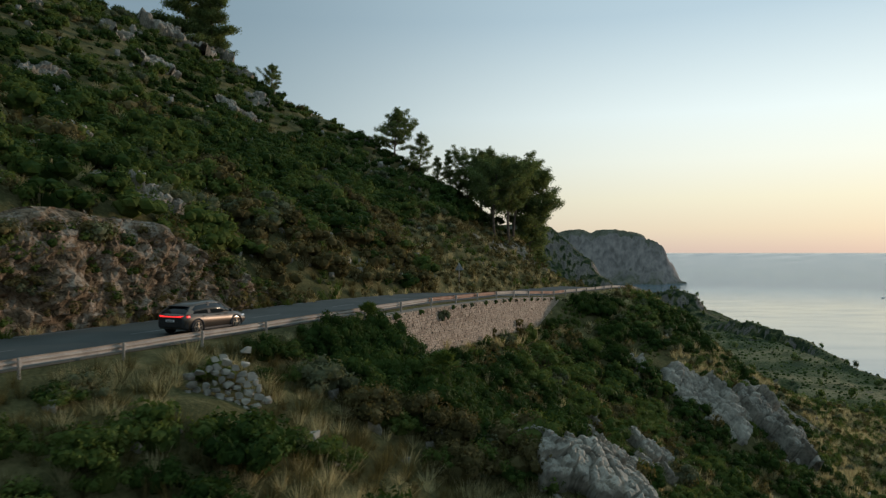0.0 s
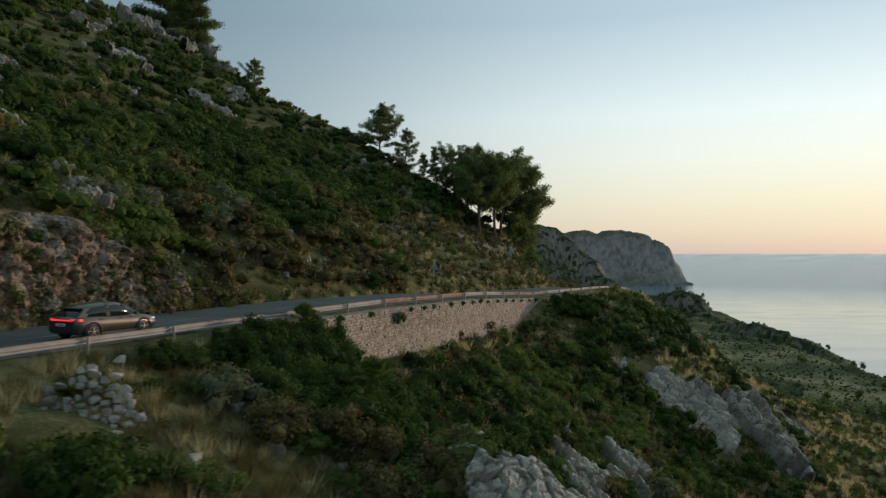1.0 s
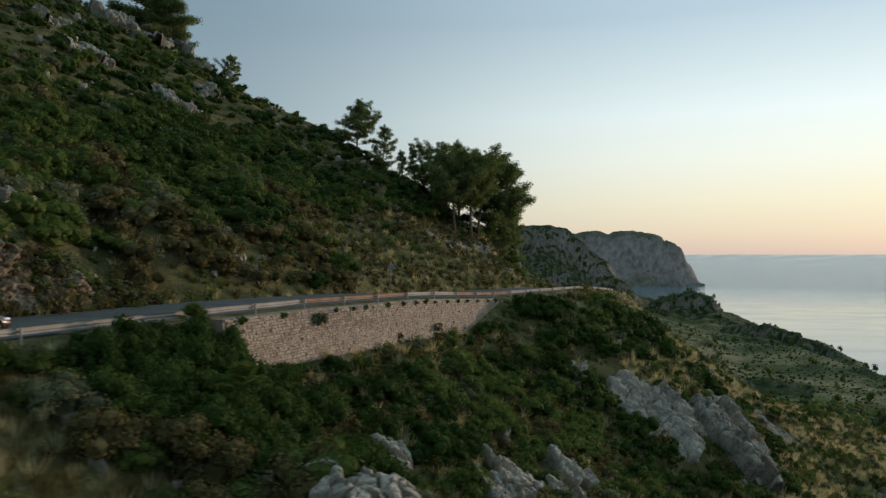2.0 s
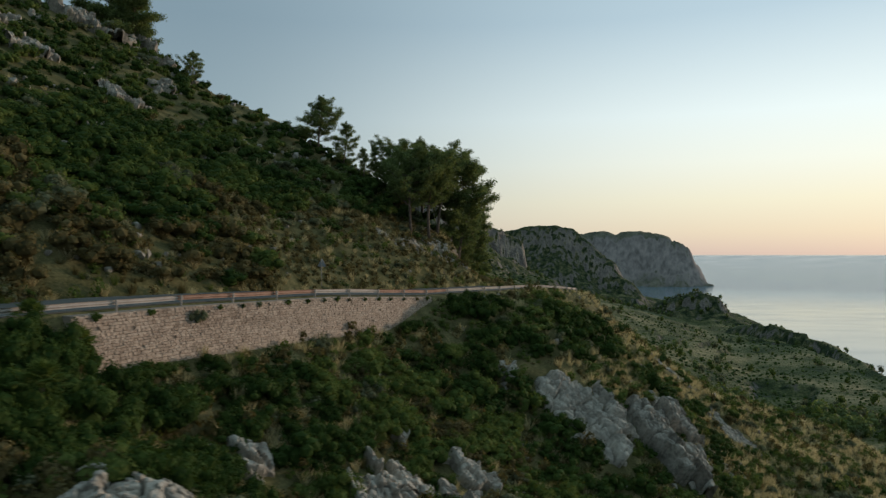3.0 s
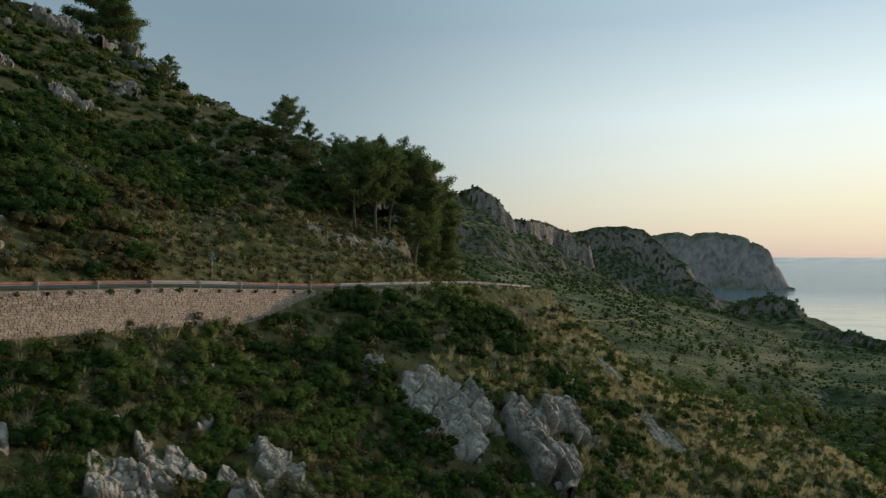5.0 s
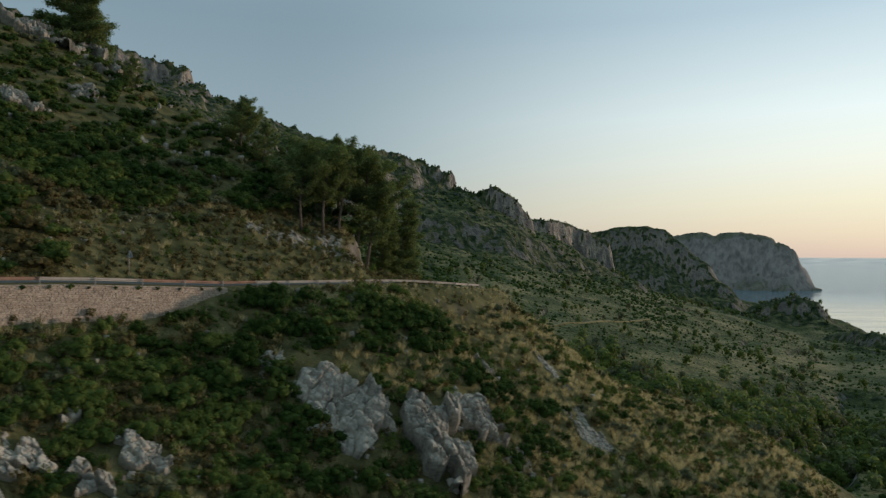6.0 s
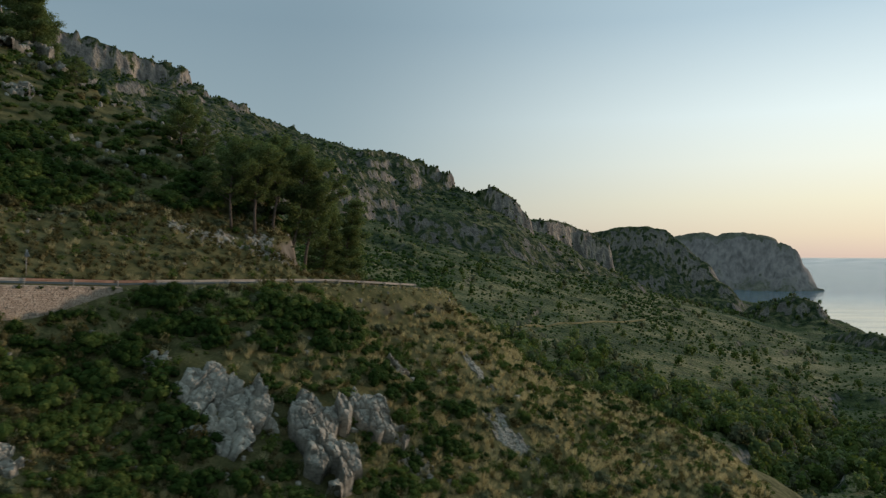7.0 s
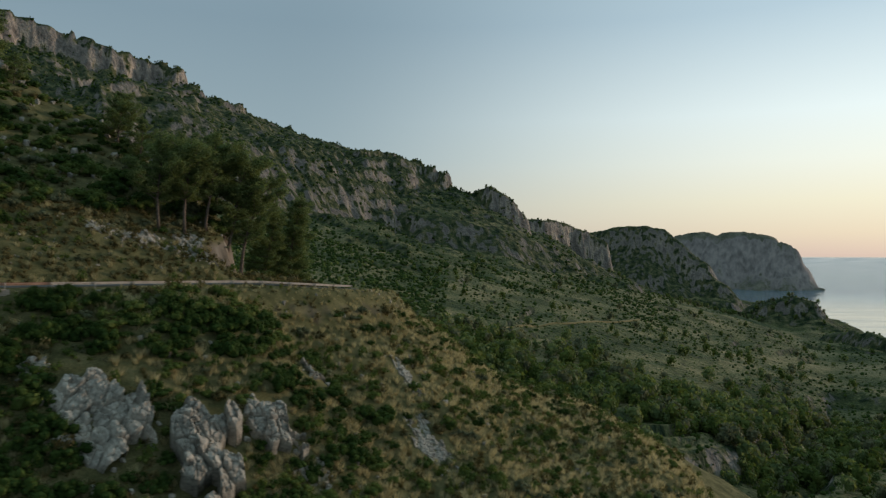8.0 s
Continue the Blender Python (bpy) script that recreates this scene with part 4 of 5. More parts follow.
chosen = (below | nose_part) & ~bare(fx1, fy1) & (rng.uniform(0, 1, fx1.shape) < np.where(below, 0.72, 0.8))
fz1 = near_z(fx1, fy1)
for x, y, z, tn, low in zip(fx1[chosen], fy1[chosen], fz1[chosen], tone1[chosen], below[chosen]):
    w = rng.uniform(0.4, 0.85)
    small_shrubs.append((x, y, z - 0.08, w, w * rng.uniform(0.8, 1.25), rng.uniform(0, 6), rng.randint(0, 99), (1 if tn < 0.3 else 0 if tn < 0.5 else 3 if tn < 0.9 else 2) if low else (3 if tn < 0.25 else 2 if tn < 0.55 else 1)))
scatter("scrub", SHRUBS, shrubs, LEAVES, "dense evergreen scrub covering the slopes", "scrub")
scatter("low_scrub", SMALL, small_shrubs, LEAVES, "low grey and brown dwarf scrub between the bushes", "scrub")
scatter("close_scrub", CLOSE_SHRUBS, close_shrubs, LEAVES, "leafy green and brown scrub below the road", "scrub")
scatter("upper_scrub", FAR_SHRUBS, far_shrubs, LEAVES, "dense evergreen scrub covering the upper hillside", "scrub")

cell = 1.03
tx, ty = np.meshgrid(np.arange(-45, 110, cell), np.arange(12, 190, cell))
tx, ty = (tx + rng.uniform(-0.45, 0.45, tx.shape)).ravel(), (ty + rng.uniform(-0.45, 0.45, ty.shape)).ravel()
nx, ny = np.meshgrid(np.arange(-18, 22, 0.75), np.arange(22, 52, 0.75))
mx, my = np.meshgrid(np.arange(14, 62, 1.5), np.arange(60, 112, 1.5))
tx, ty = np.concatenate([tx, (mx + rng.uniform(-0.5, 0.5, mx.shape)).ravel()]), np.concatenate([ty, (my + rng.uniform(-0.5, 0.5, my.shape)).ravel()])
tx, ty = np.concatenate([tx, (nx + rng.uniform(-0.3, 0.3, nx.shape)).ravel()]), np.concatenate([ty, (ny + rng.uniform(-0.3, 0.3, ny.shape)).ravel()])
tu, ts = along(RAIL, tx, ty)
ts = ts - S0
tz = near_z(tx, ty)
for x, y, z, u, s, free in zip(tx, ty, tz, tu, ts, bare(tx, ty)):
    v = -u - 9.6
    low = u > 0.45 and u < 55 and -15 < s < 150
    verge = -0.9 < v < 34 and -15 < s < 110
    if free or not (low or verge) or any(math.hypot(s - a, u - b) < c for a, b, c, _n in THICKETS):
        continue
    keep = (1.0 if s > 74 else 0.80) if low else (0.75 if v < 3 else 0.5 if v < 14 else 0.25)
    if rng.uniform() > keep or (20 < s < 62.5 and 0 < u < 0.75):
        continue
    close = low and s < 24 and u < 24
    m = 0
    if close:
        h = rng.uniform(0.4, 0.85) * (1.2 if s < 9 else 1.0)
        w = h * rng.uniform(1.0, 1.5)
        m = 1 if rng.uniform() < 0.62 else 0
    else:
        w = rng.uniform(0.45, 0.95)
        w *= 0.55 if s > 58 and u < 4.5 and low else 1.0
        h = w * rng.uniform(0.95, 1.5)
        pick = rng.uniform() + 0.25 * value_noise(np.array([x]), np.array([y]), 8, 97)[0]
        m = 0 if pick < (0.74 if s > 70 and low else 0.45) else 1 if pick < 0.88 else 2
    tufts.append((x, y, z - 0.04, w, h, rng.uniform(0, math.tau), rng.randint(0, 6) + (0 if close else 6) if m or close else 9 + rng.randint(0, 3), m))
scatter("dry_grass", TUFTS, tufts, [straw, leaf_dry, leaf_olive], "dry straw-coloured grass tussocks on the slope", "grass")


def build_pine(name, at, height, seed, spread=0.34, lean=(0.0, 0.0), bare_to=0.35, limbs=26, label="", shape="cone"):
    """A pine with a bent tapered trunk, rising limbs and flat needle clusters towards the limbs' ends, with gaps between."""
    r = np.random.RandomState(seed)
    tree = tagged(empty(name, at), label, "tree", "pines on the hill")
    path = [Vector((lean[0] * f ** 1.4 * height + 0.02 * height * math.sin(f * 5 + seed), lean[1] * f ** 1.4 * height + 0.015 * height * math.cos(f * 4 + seed), f * height * 0.97)) for f in np.linspace(0, 1, 9)]
    path[0].z -= 0.5
    bm = bmesh.new()
    add_tube(bm, path, [0.017 * height * (1 - 0.85 * f) + 0.015 for f in np.linspace(0, 1, 9)], 8)
    part("trunk", bm, bark, tree, smooth=True)

    def trunk_at(f):
        i = min(int(f * 8), 7)
        return path[i].lerp(path[i + 1], f * 8 - i)

    vs, qs, off = [], [], 0

    def cluster(c, q):
        nonlocal off
        n = int(56 + 60 * min(q, 1.2))
        d = r.normal(0, 1, (n, 3))
        d /= np.linalg.norm(d, axis=1, keepdims=True)
        d *= r.uniform(0.25, 1.0, (n, 1))
        d[:, 2] = d[:, 2] * 0.72 + 0.15
        v, fq = leaf_quads(r, np.array(c) + d * q, d + np.array([0, 0, 0.35]), 0.17 * q + 0.06)
        vs.append(v)
        qs.append(fq + off)
        off += len(v)

    turn = r.uniform(0, 6)
    for k in range(limbs):
        g = (k + r.uniform(0.1, 0.9)) / limbs
        f = bare_to + (0.97 - bare_to) * g
        if shape == "cone":
            wide = 1.12 * (0.42 + 0.58 * math.sin(math.pi * min(0.22 + 0.7 * g, 1))) * (1 - 0.66 * g ** 1.6)
        elif shape == "umbrella":
            wide = 0.55 + 0.55 * math.sin(math.pi * min(0.1 + 0.75 * g, 1.0))
        else:
            wide = 1.0 - 0.55 * g
        turn += 2.4 + r.uniform(-0.5, 0.5)
        reach = height * spread * wide * r.uniform(0.45, 1.10)
        rise = reach * (r.uniform(0.20, 0.85) if shape != "tiers" else r.uniform(-0.08, 0.30))
        foot = trunk_at(max(f - 0.06, 0.02))
        end = foot + Vector((math.cos(turn) * reach, math.sin(turn) * reach, rise))
        mid = foot.lerp(end, 0.5) + Vector((0, 0, -0.06 * reach))
        limb = bmesh.new()
        add_tube(limb, [foot, mid, end], [0.0065 * height * (1.1 - 0.6 * g), 0.0042 * height * (1.1 - 0.6 * g), 0.002 * height], 5)
        part("limb", limb, bark, tree)
        n = max(4, int(reach / 0.36))
        for i in range(n):
            a = 0.26 + 0.80 * (i + r.uniform(0, 1)) / n
            c = foot.lerp(mid, a * 2) if a < 0.5 else mid.lerp(end, a * 2 - 1)
            side = r.normal(0, 0.22) * reach * (1.15 - 0.5 * a)
            c = c + Vector((-math.sin(turn) * side, math.cos(turn) * side, 0.10 * abs(side) + r.uniform(-0.08, 0.22)))
            cluster(c, height * r.uniform(0.036, 0.066) + 0.14)
    top = path[-1]
    for k in range(5):
        cluster(top + Vector((r.normal(0, 0.02 * height), r.normal(0, 0.02 * height), -0.022 * height * k + 0.1)), 0.035 * height * (0.7 + 0.15 * k))
    crown = new("crown", mesh_from("crown", np.concatenate(vs), np.concatenate(qs), [needles], smooth=False))
    crown.parent = tree
    return tree


def on_ground(x, y, sink=0.1):
    return (x, y, float(near_z(np.array([x]), np.array([y]))[0]) - sink)


PINES = [
    # x, y, height of the top over the sea's datum, spread, lean, bare part of the trunk, limbs, shape
    (-8.9, 137.2, 31.6, 0.42, (0.02, 0.0), 0.26, 40, "cone"), (-4.4, 136.7, 26.8, 0.34, (0.03, 0.0), 0.06, 30, "cone"),
    (-1.0, 136.6, 22.2, 0.28, (0, 0), 0.06, 22, "cone"), (1.2, 136.4, 23.0, 0.24, (0, 0), 0.06, 24, "cone"), (4.4, 135.0, 22.6, 0.40, (0, 0), 0.20, 32, "umbrella"),
    (8.4, 121.5, 19.6, 0.36, (0.05, 0.0), 0.36, 26, "umbrella"), (11.3, 124.4, 20.6, 0.28, (0.02, 0.02), 0.40, 28, "umbrella"), (12.6, 128.6, 21.0, 0.30, (0.08, 0.02), 0.40, 28, "umbrella"),
    (13.8, 132.8, 20.4, 0.22, (0.12, 0.1), 0.42, 28, "umbrella"), (9.0, 138.0, 24.4, 0.30, (0, 0), 0.28, 36, "cone"), (6.6, 131.0, 22.8, 0.30, (0, 0), 0.30, 28, "cone"),
    (15.0, 135.0, 16.5, 0.20, (0.22, 0.1), 0.42, 20, "umbrella"),
    (17.8, 150.5, 14.5, 0.26, (0.10, 0.0), 0.10, 46, "tiers"), (15.5, 145.0, 13.0, 0.26, (0.10, 0.0), 0.14, 32, "tiers"),
    (-33.1, 140.6, 40.6, 0.44, (0.02, 0.0), 0.16, 28, "cone"),
    (-53.0, 149.0, 66.0, 0.30, (0.02, 0.0), 0.12, 40, "tiers"), (-46.5, 145.0, 64.0, 0.27, (0.06, 0.0), 0.06, 54, "tiers"),
]
for k, (x, y, top, sp, ln, bt, cl, kind_of) in enumerate(PINES):
    foot = on_ground(x, y)
    build_pine("pine", foot, top - foot[2], 500 + k, sp, ln, bt, cl, "tall pine with a bare leaning trunk and dark needles" if bt > 0.3 else "bushy dark green pine on the hillside", kind_of)

# ---- rocks ----


def rock_mesh(name, seed, mat, points=18, split=0, jag=0.05):
    """An angular limestone block of radius about 1: the hull of points strewn in a rough box, its large faces broken up."""
    r = np.random.RandomState(seed)
    bm = bmesh.new()
    for _ in range(points):
        p = r.uniform(-1, 1, 3)
        p = p / max(np.max(np.abs(p)), 1e-6) * r.uniform(0.72, 1.0)
        bm.verts.new(p * np.array([0.9, 0.8, 1.0]))
    made = bmesh.ops.convex_hull(bm, input=bm.verts)
    bmesh.ops.delete(bm, geom=list({g for g in made["geom_interior"] + made["geom_unused"] if isinstance(g, bmesh.types.BMVert)}), context="VERTS")
    if split:
        bmesh.ops.subdivide_edges(bm, edges=bm.edges, cuts=split, use_grid_fill=True)
        bmesh.ops.triangulate(bm, faces=bm.faces)
        for v in bm.verts:
            q = v.co * 2.4 + Vector((seed * 3.1, 0, 0))
            v.co += v.co.normalized() * (jag * noise.fractal(q, 0.8, 2.2, 3) - 0.10 * noise.cell(q))
    bm.normal_update()
    me = bpy.data.meshes.new(name)
    bm.to_mesh(me)
    bm.free()
    me.materials.append(mat)
    return me


BLOCKS = [rock_mesh("block", 700 + k, rock) for k in range(12)]


def plates(p, q, size, seed):
    """Cells of an uneven grid: for each place its cell's three random values, its offset from the cell's middle and the gap to the next cell."""
    p, q = p / size, q / size
    ip, iq = np.floor(p), np.floor(q)
    best, second = np.full(p.shape, 9.0), np.full(p.shape, 9.0)
    cell = [np.zeros(p.shape) for _ in range(5)]
    for dp in (-1, 0, 1):
        for dq in (-1, 0, 1):
            cp, cq = ip + dp, iq + dq
            mp, mq = cp + 0.1 + 0.8 * hashed(cp, cq, seed), cq + 0.1 + 0.8 * hashed(cp, cq, seed + 1)
            d = np.hypot(p - mp, q - mq)
            nearer = d < best
            second = np.where(nearer, best, np.minimum(second, d))
            best = np.where(nearer, d, best)
            for k, val in enumerate((hashed(cp, cq, seed + 2), hashed(cp, cq, seed + 3), hashed(cp, cq, seed + 4), p - mp, q - mq)):
                cell[k] = np.where(nearer, val, cell[k])
    return (*cell, second - best)


def crag(x, y, width, run, heading, label, seed, proud=0.6, block=1.3, rough=1.0, blocks=4):
    """A limestone crag leaning out of the slope: flat plates at three sizes, parted by upright cracks and level joints. heading: the way it faces, clockwise from +y."""
    r = np.random.RandomState(seed)
    fine = max(0.09, block * 0.075)
    aa, bb = np.meshgrid(np.arange(-width / 2, width / 2 + fine, fine), np.arange(-run / 2, run / 2 + fine, fine * 0.8))
    dx, dy = math.sin(radians(heading)), math.cos(radians(heading))
    lx, ly = dy, -dx
    gx, gy = x + lx * aa + dx * bb, y + ly * aa + dy * bb
    gz = near_z(gx, gy)
    # the outline frays; inside it the rock stands proud
    away = np.hypot(aa / (width / 2), bb / (run / 2)) + 0.30 * fbm(aa + 7 * seed, bb, block * 2.2, seed, 3)
    warp = 0.35 * block * fbm(aa, bb, block * 1.5, seed + 5, 2)
    c1 = plates(aa + warp, bb * 0.8 + 0.3 * warp, block, seed)
    mid_a, mid_b = aa - c1[3] * block, bb - c1[4] * block / 0.8
    plate_at = np.maximum(np.abs(mid_a) / (width / 2), np.abs(mid_b) / (run / 2)) * 0.5 + 0.5 * np.hypot(mid_a / (width / 2), mid_b / (run / 2))
    body = step(1.22, 1.10, away) * step(0.0, 0.05, 0.62 + 0.52 * c1[1] - plate_at)
    c2 = plates(aa + 0.5 * warp, bb * 0.75, block * 0.45, seed + 9)
    c3 = plates(aa, bb + 0.4 * warp, block * 0.22, seed + 17)
    out = proud * (0.55 + 0.45 * fbm(aa, bb, block * 3.2, seed + 3, 2))
    out = out + rough * block * (0.65 * c1[0] + 0.7 * (c1[1] - 0.5) * c1[3] + 0.65 * (c1[2] - 0.5) * c1[4] + 0.34 * c2[0] + 0.40 * (c2[1] - 0.5) * c2[3] + 0.35 * (c2[2] - 0.5) * c2[4] + 0.13 * c3[0] + 0.2 * (c3[1] - 0.5) * c3[3] - 0.45 * np.exp(-c1[5] / 0.06) - 0.20 * np.exp(-c2[5] / 0.08))
    out = out * body - 0.5 * (1 - body)
    px_, py_, pz_ = gx + dx * 0.62 * out, gy + dy * 0.62 * out, gz + 0.78 * out
    i = np.arange(aa.size).reshape(aa.shape)
    quads = np.stack([i[:-1, :-1], i[1:, :-1], i[1:, 1:], i[:-1, 1:]], -1).reshape(-1, 4)
    inside = (body[:-1, :-1] + body[1:, 1:]).ravel() > 0.02
    z0 = float(near_z(np.array([x]), np.array([y]))[0])
    me = mesh_from("rock_outcrop", np.stack([px_ - x, py_ - y, pz_ - z0], -1).reshape(-1, 3), quads[inside], [rock], smooth=False)
    crag_thing = tagged(new("rock_outcrop", me), label, "rock")
    crag_thing.location = (x, y, z0)
    for _ in range(blocks):
        a, b, k = r.uniform(-0.55, 0.55) * width, run * r.uniform(0.30, 0.62), block * r.uniform(0.15, 0.38)
        px1, py1 = x + lx * a + dx * b, y + ly * a + dy * b
        ob = new("block", BLOCKS[r.randint(0, len(BLOCKS))])
        ob.parent = crag_thing
        ob.matrix_basis = Matrix.Translation((px1 - x, py1 - y, float(near_z(np.array([px1]), np.array([py1]))[0]) - z0 + 0.3 * k)) @ Matrix.Rotation(r.uniform(0, 6), 4, "Z") @ Matrix.Rotation(r.uniform(-0.4, 0.4), 4, "X") @ Matrix.Diagonal((k, k * 0.8, k * 0.9, 1))
    return crag_thing


# the crags: x, y, width, run down the slope, the way they face
crag(27.8, 79.5, 9.0, 9.0, 118, "broken grey limestone crag among shrubs below the road", 3, 0.7, 1.35)
crag(36.9, 83.0, 7.0, 9.5, 150, "tall pale limestone crag with vertical cracks on the slope", 5, 2.2, 1.5)
crag(39.8, 91.2, 7.0, 5.0, 140, "pale limestone shoulder of the tall crag", 6, 0.9, 1.3)
crag(7.3, 33.6, 8.2, 6.4, 165, "weathered grey limestone outcrop below the road", 8, 0.9, 1.1, 0.8, 6)
BOULDERS = "pale limestone boulders among shrubs"
crag(5.0, 37.4, 3.0, 2.6, 150, BOULDERS, 9, 0.27, 0.9)
crag(17.9, 63.7, 4.0, 3.4, 140, BOULDERS, 11, 0.32, 1.3)
crag(12.3, 52.9, 5.4, 3.4, 140, BOULDERS, 12, 0.32, 1.2)
crag(12.8, 57.0, 4.4, 3.0, 140, BOULDERS, 13, 0.27, 1.3)
crag(16.9, 58.7, 3.0, 3.4, 140, BOULDERS, 17, 0.32, 1.2)
crag(5.8, 49.2, 4.6, 2.8, 140, BOULDERS, 18, 0.36, 1.5)
crag(12.7, 62.2, 2.4, 2.2, 130, BOULDERS, 14, 0.23, 0.9)
crag(-0.2, 34.2, 1.8, 1.6, 150, BOULDERS, 19, 0.23, 0.7)
crag(39.6, 104.2, 3.6, 2.4, 140, BOULDERS, 20, 0.14, 1.0)
crag(20.8, 79.9, 2.8, 2.0, 110, BOULDERS, 35, 0.18, 0.9)
GRASS_ROCKS = "low grey rocks in the dry grass"
crag(44.6, 90.6, 4.4, 3.0, 140, GRASS_ROCKS, 34, -0.15, 0.7, 0.8, 7)
crag(47.6, 119.0, 2.6, 8.0, 140, GRASS_ROCKS, 15, -0.10, 0.6, 0.6, 7)
crag(53.0, 108.6, 4.6, 9.0, 140, GRASS_ROCKS, 16, -0.12, 0.6, 0.6, 9)
crag(66.0, 125.0, 3.6, 3.0, 140, GRASS_ROCKS, 36, -0.05, 0.8, 0.7, 5)
HILL_ROCKS = "grey limestone outcrop on the scrubby hillside"
crag(-30.5, 109.0, 6.5, 3.2, 115, HILL_ROCKS, 21, 0.7, 1.3)
crag(-41.5, 104.5, 7.0, 3.6, 115, HILL_ROCKS, 22, 0.8, 1.4)
crag(-24.0, 87.5, 4.0, 2.6, 115, HILL_ROCKS, 23, 0.7, 1.0)
crag(-40.0, 71.6, 6.0, 3.0, 115, HILL_ROCKS, 24, 0.7, 1.2)
crag(-50.0, 112.0, 8.0, 4.0, 115, HILL_ROCKS, 25, 0.8, 1.5)
crag(-49.0, 140.5, 20.0, 7.0, 130, "bare limestone crest under the pines", 26, 1.0, 2.0)
crag(-32.0, 124.0, 5.5, 2.8, 115, HILL_ROCKS, 27, 0.8, 1.2)
crag(-20.5, 52.0, 5.5, 3.0, 115, "pale limestone outcrop over the road cut", 28, 0.6, 1.1)
crag(-17.5, 57.0, 4.0, 2.6, 115, "pale limestone outcrop over the road cut", 29, 0.6, 1.0)
r = np.random.RandomState(88)
for k in range(22):
    x, y, _h = on_road(float(r.uniform(2, 96)), float(-r.uniform(24, 78)))
    crag(x, y, r.uniform(2.4, 5.5), r.uniform(1.8, 3.0), r.uniform(100, 130), HILL_ROCKS, 120 + k, r.uniform(0.5, 0.9), r.uniform(0.8, 1.3), 1.0, 3)
NOSE_ROCKS = "small grey rocks on the bare nose of the hill"
crag(6.0, 113.0, 10.0, 4.4, 130, NOSE_ROCKS, 30, -0.50, 0.7, 0.7, 8)
crag(10.5, 119.5, 9.0, 5.0, 130, NOSE_ROCKS, 31, -0.52, 0.8, 0.7, 8)
crag(14.0, 122.5, 4.4, 7.0, 120, NOSE_ROCKS, 32, -0.5, 0.8, 0.7, 8)

# dry-stone terrace wall, half fallen, on the slope below the road
r = np.random.RandomState(4)
heap = tagged(empty("dry_stone_wall", (-8.7, 27.9, float(near_z(np.array([-8.7]), np.array([27.9]))[0]) + 0.35)), "half-fallen dry-stone terrace wall of pale limestone in dry grass", "stone wall")
for row in range(9):
    a = -1.9 + 0.12 * row + r.uniform(-0.2, 0.2)
    while a < 1.9 - 0.05 * row:
        big = r.uniform(0.26, 0.52)
        if r.uniform() > (0.05, 0.05, 0.05, 0.08, 0.10, 0.15, 0.25, 0.40, 0.55)[row]:
            ob = new("stone", BLOCKS[r.randint(0, 10)])
            ob.parent = heap
            ob.matrix_basis = Matrix.Translation(((a + big / 2) * 0.86 - 0.06 * row, (a + big / 2) * 0.50 + 0.10 * row, -1.15 + row * 0.27 + 0.30 * a + r.uniform(-0.05, 0.05))) @ Matrix.Rotation(0.52 + r.uniform(-0.25, 0.25), 4, "Z") @ Matrix.Rotation(r.uniform(-0.15, 0.15), 4, "Y") @ Matrix.Diagonal((big * 0.52, 0.28, 0.135 * r.uniform(0.75, 1.3), 1))
        a += big * 0.98

# loose stones strewn over the slope
r = np.random.RandomState(12)
vs, qs, off = [], [], 0
SHARDS = []
for me in BLOCKS:
    SHARDS.append((np.array([v.co[:] for v in me.vertices]), np.array([p.vertices[:] for p in me.polygons if len(p.vertices) == 3])))
for _ in range(1200):
    s, u = r.uniform(-5, 125), r.choice([r.uniform(1.5, 40), r.uniform(-70, -11), r.uniform(-45, -11)])
    x, y, _h = on_road(float(s), float(u))
    z = float(near_z(np.array([x]), np.array([y]))[0])
    k = r.uniform(0.12, 0.5) * ((r.uniform(0.6, 1.7) if s < 48 or u < -32 else 0.6) if u < 0 else 0.8)
    sv, sq = SHARDS[r.randint(0, len(SHARDS))]
    v = sv * k * r.uniform(0.7, 1.2, (1, 3)) + np.array([x, y, z + 0.25 * k])
    vs.append(v)
    qs.append(sq + off)
    off += len(v)
tagged(new("loose_stones", mesh_from("loose_stones", np.concatenate(vs), np.concatenate(qs), [rock], smooth=False)), "loose pale limestone fragments strewn over the slope", "stones", kind="stuff")

# the blasted rock face beside the road
ss, hh = np.arange(-34, 27.01, 0.16), np.linspace(0, 1, 36)
gs, gh = np.meshgrid(ss, hh)
top = 5.4 * step(28, 10, gs) * (1 + 0.18 * fbm(gs, gs * 0, 9, 71, 3)) + 0.4
out = 9.75 + 1.35 * gh ** 1.2 + 0.60 * fbm(gs, gh * top * 1.1, 2.4, 72, 5) * step(0, 0.12, gh) - 0.40 * np.abs(fbm(gs, gh * top, 0.9, 75, 3)) * step(0, 0.1, gh) + 1.0 * step(0.82, 1.0, gh)
out = out - 0.34 * hashed(np.floor(gs / 0.62 + 0.5 * np.floor(gh * top / 0.42)), np.floor(gh * top / 0.42), 5) * step(0, 0.1, gh) - 0.22 * hashed(np.floor(gs / 0.31), np.floor(gh * top / 0.27), 8)
fxs, fys = np.zeros_like(gs), np.zeros_like(gs)
for i in range(gs.shape[0]):
    for j in range(gs.shape[1]):
        fxs[i, j], fys[i, j], _h = on_road(float(gs[i, j]), float(-out[i, j]))
face = new("rock_face", grid_mesh("rock_face", fxs, fys, rail_z(gs) + 0.1 + top * gh - 0.5 * step(0.9, 1, gh), [cut_rock], smooth=False))
tagged(face, "reddish grey blasted rock face beside the road", "rock face", kind="structure")

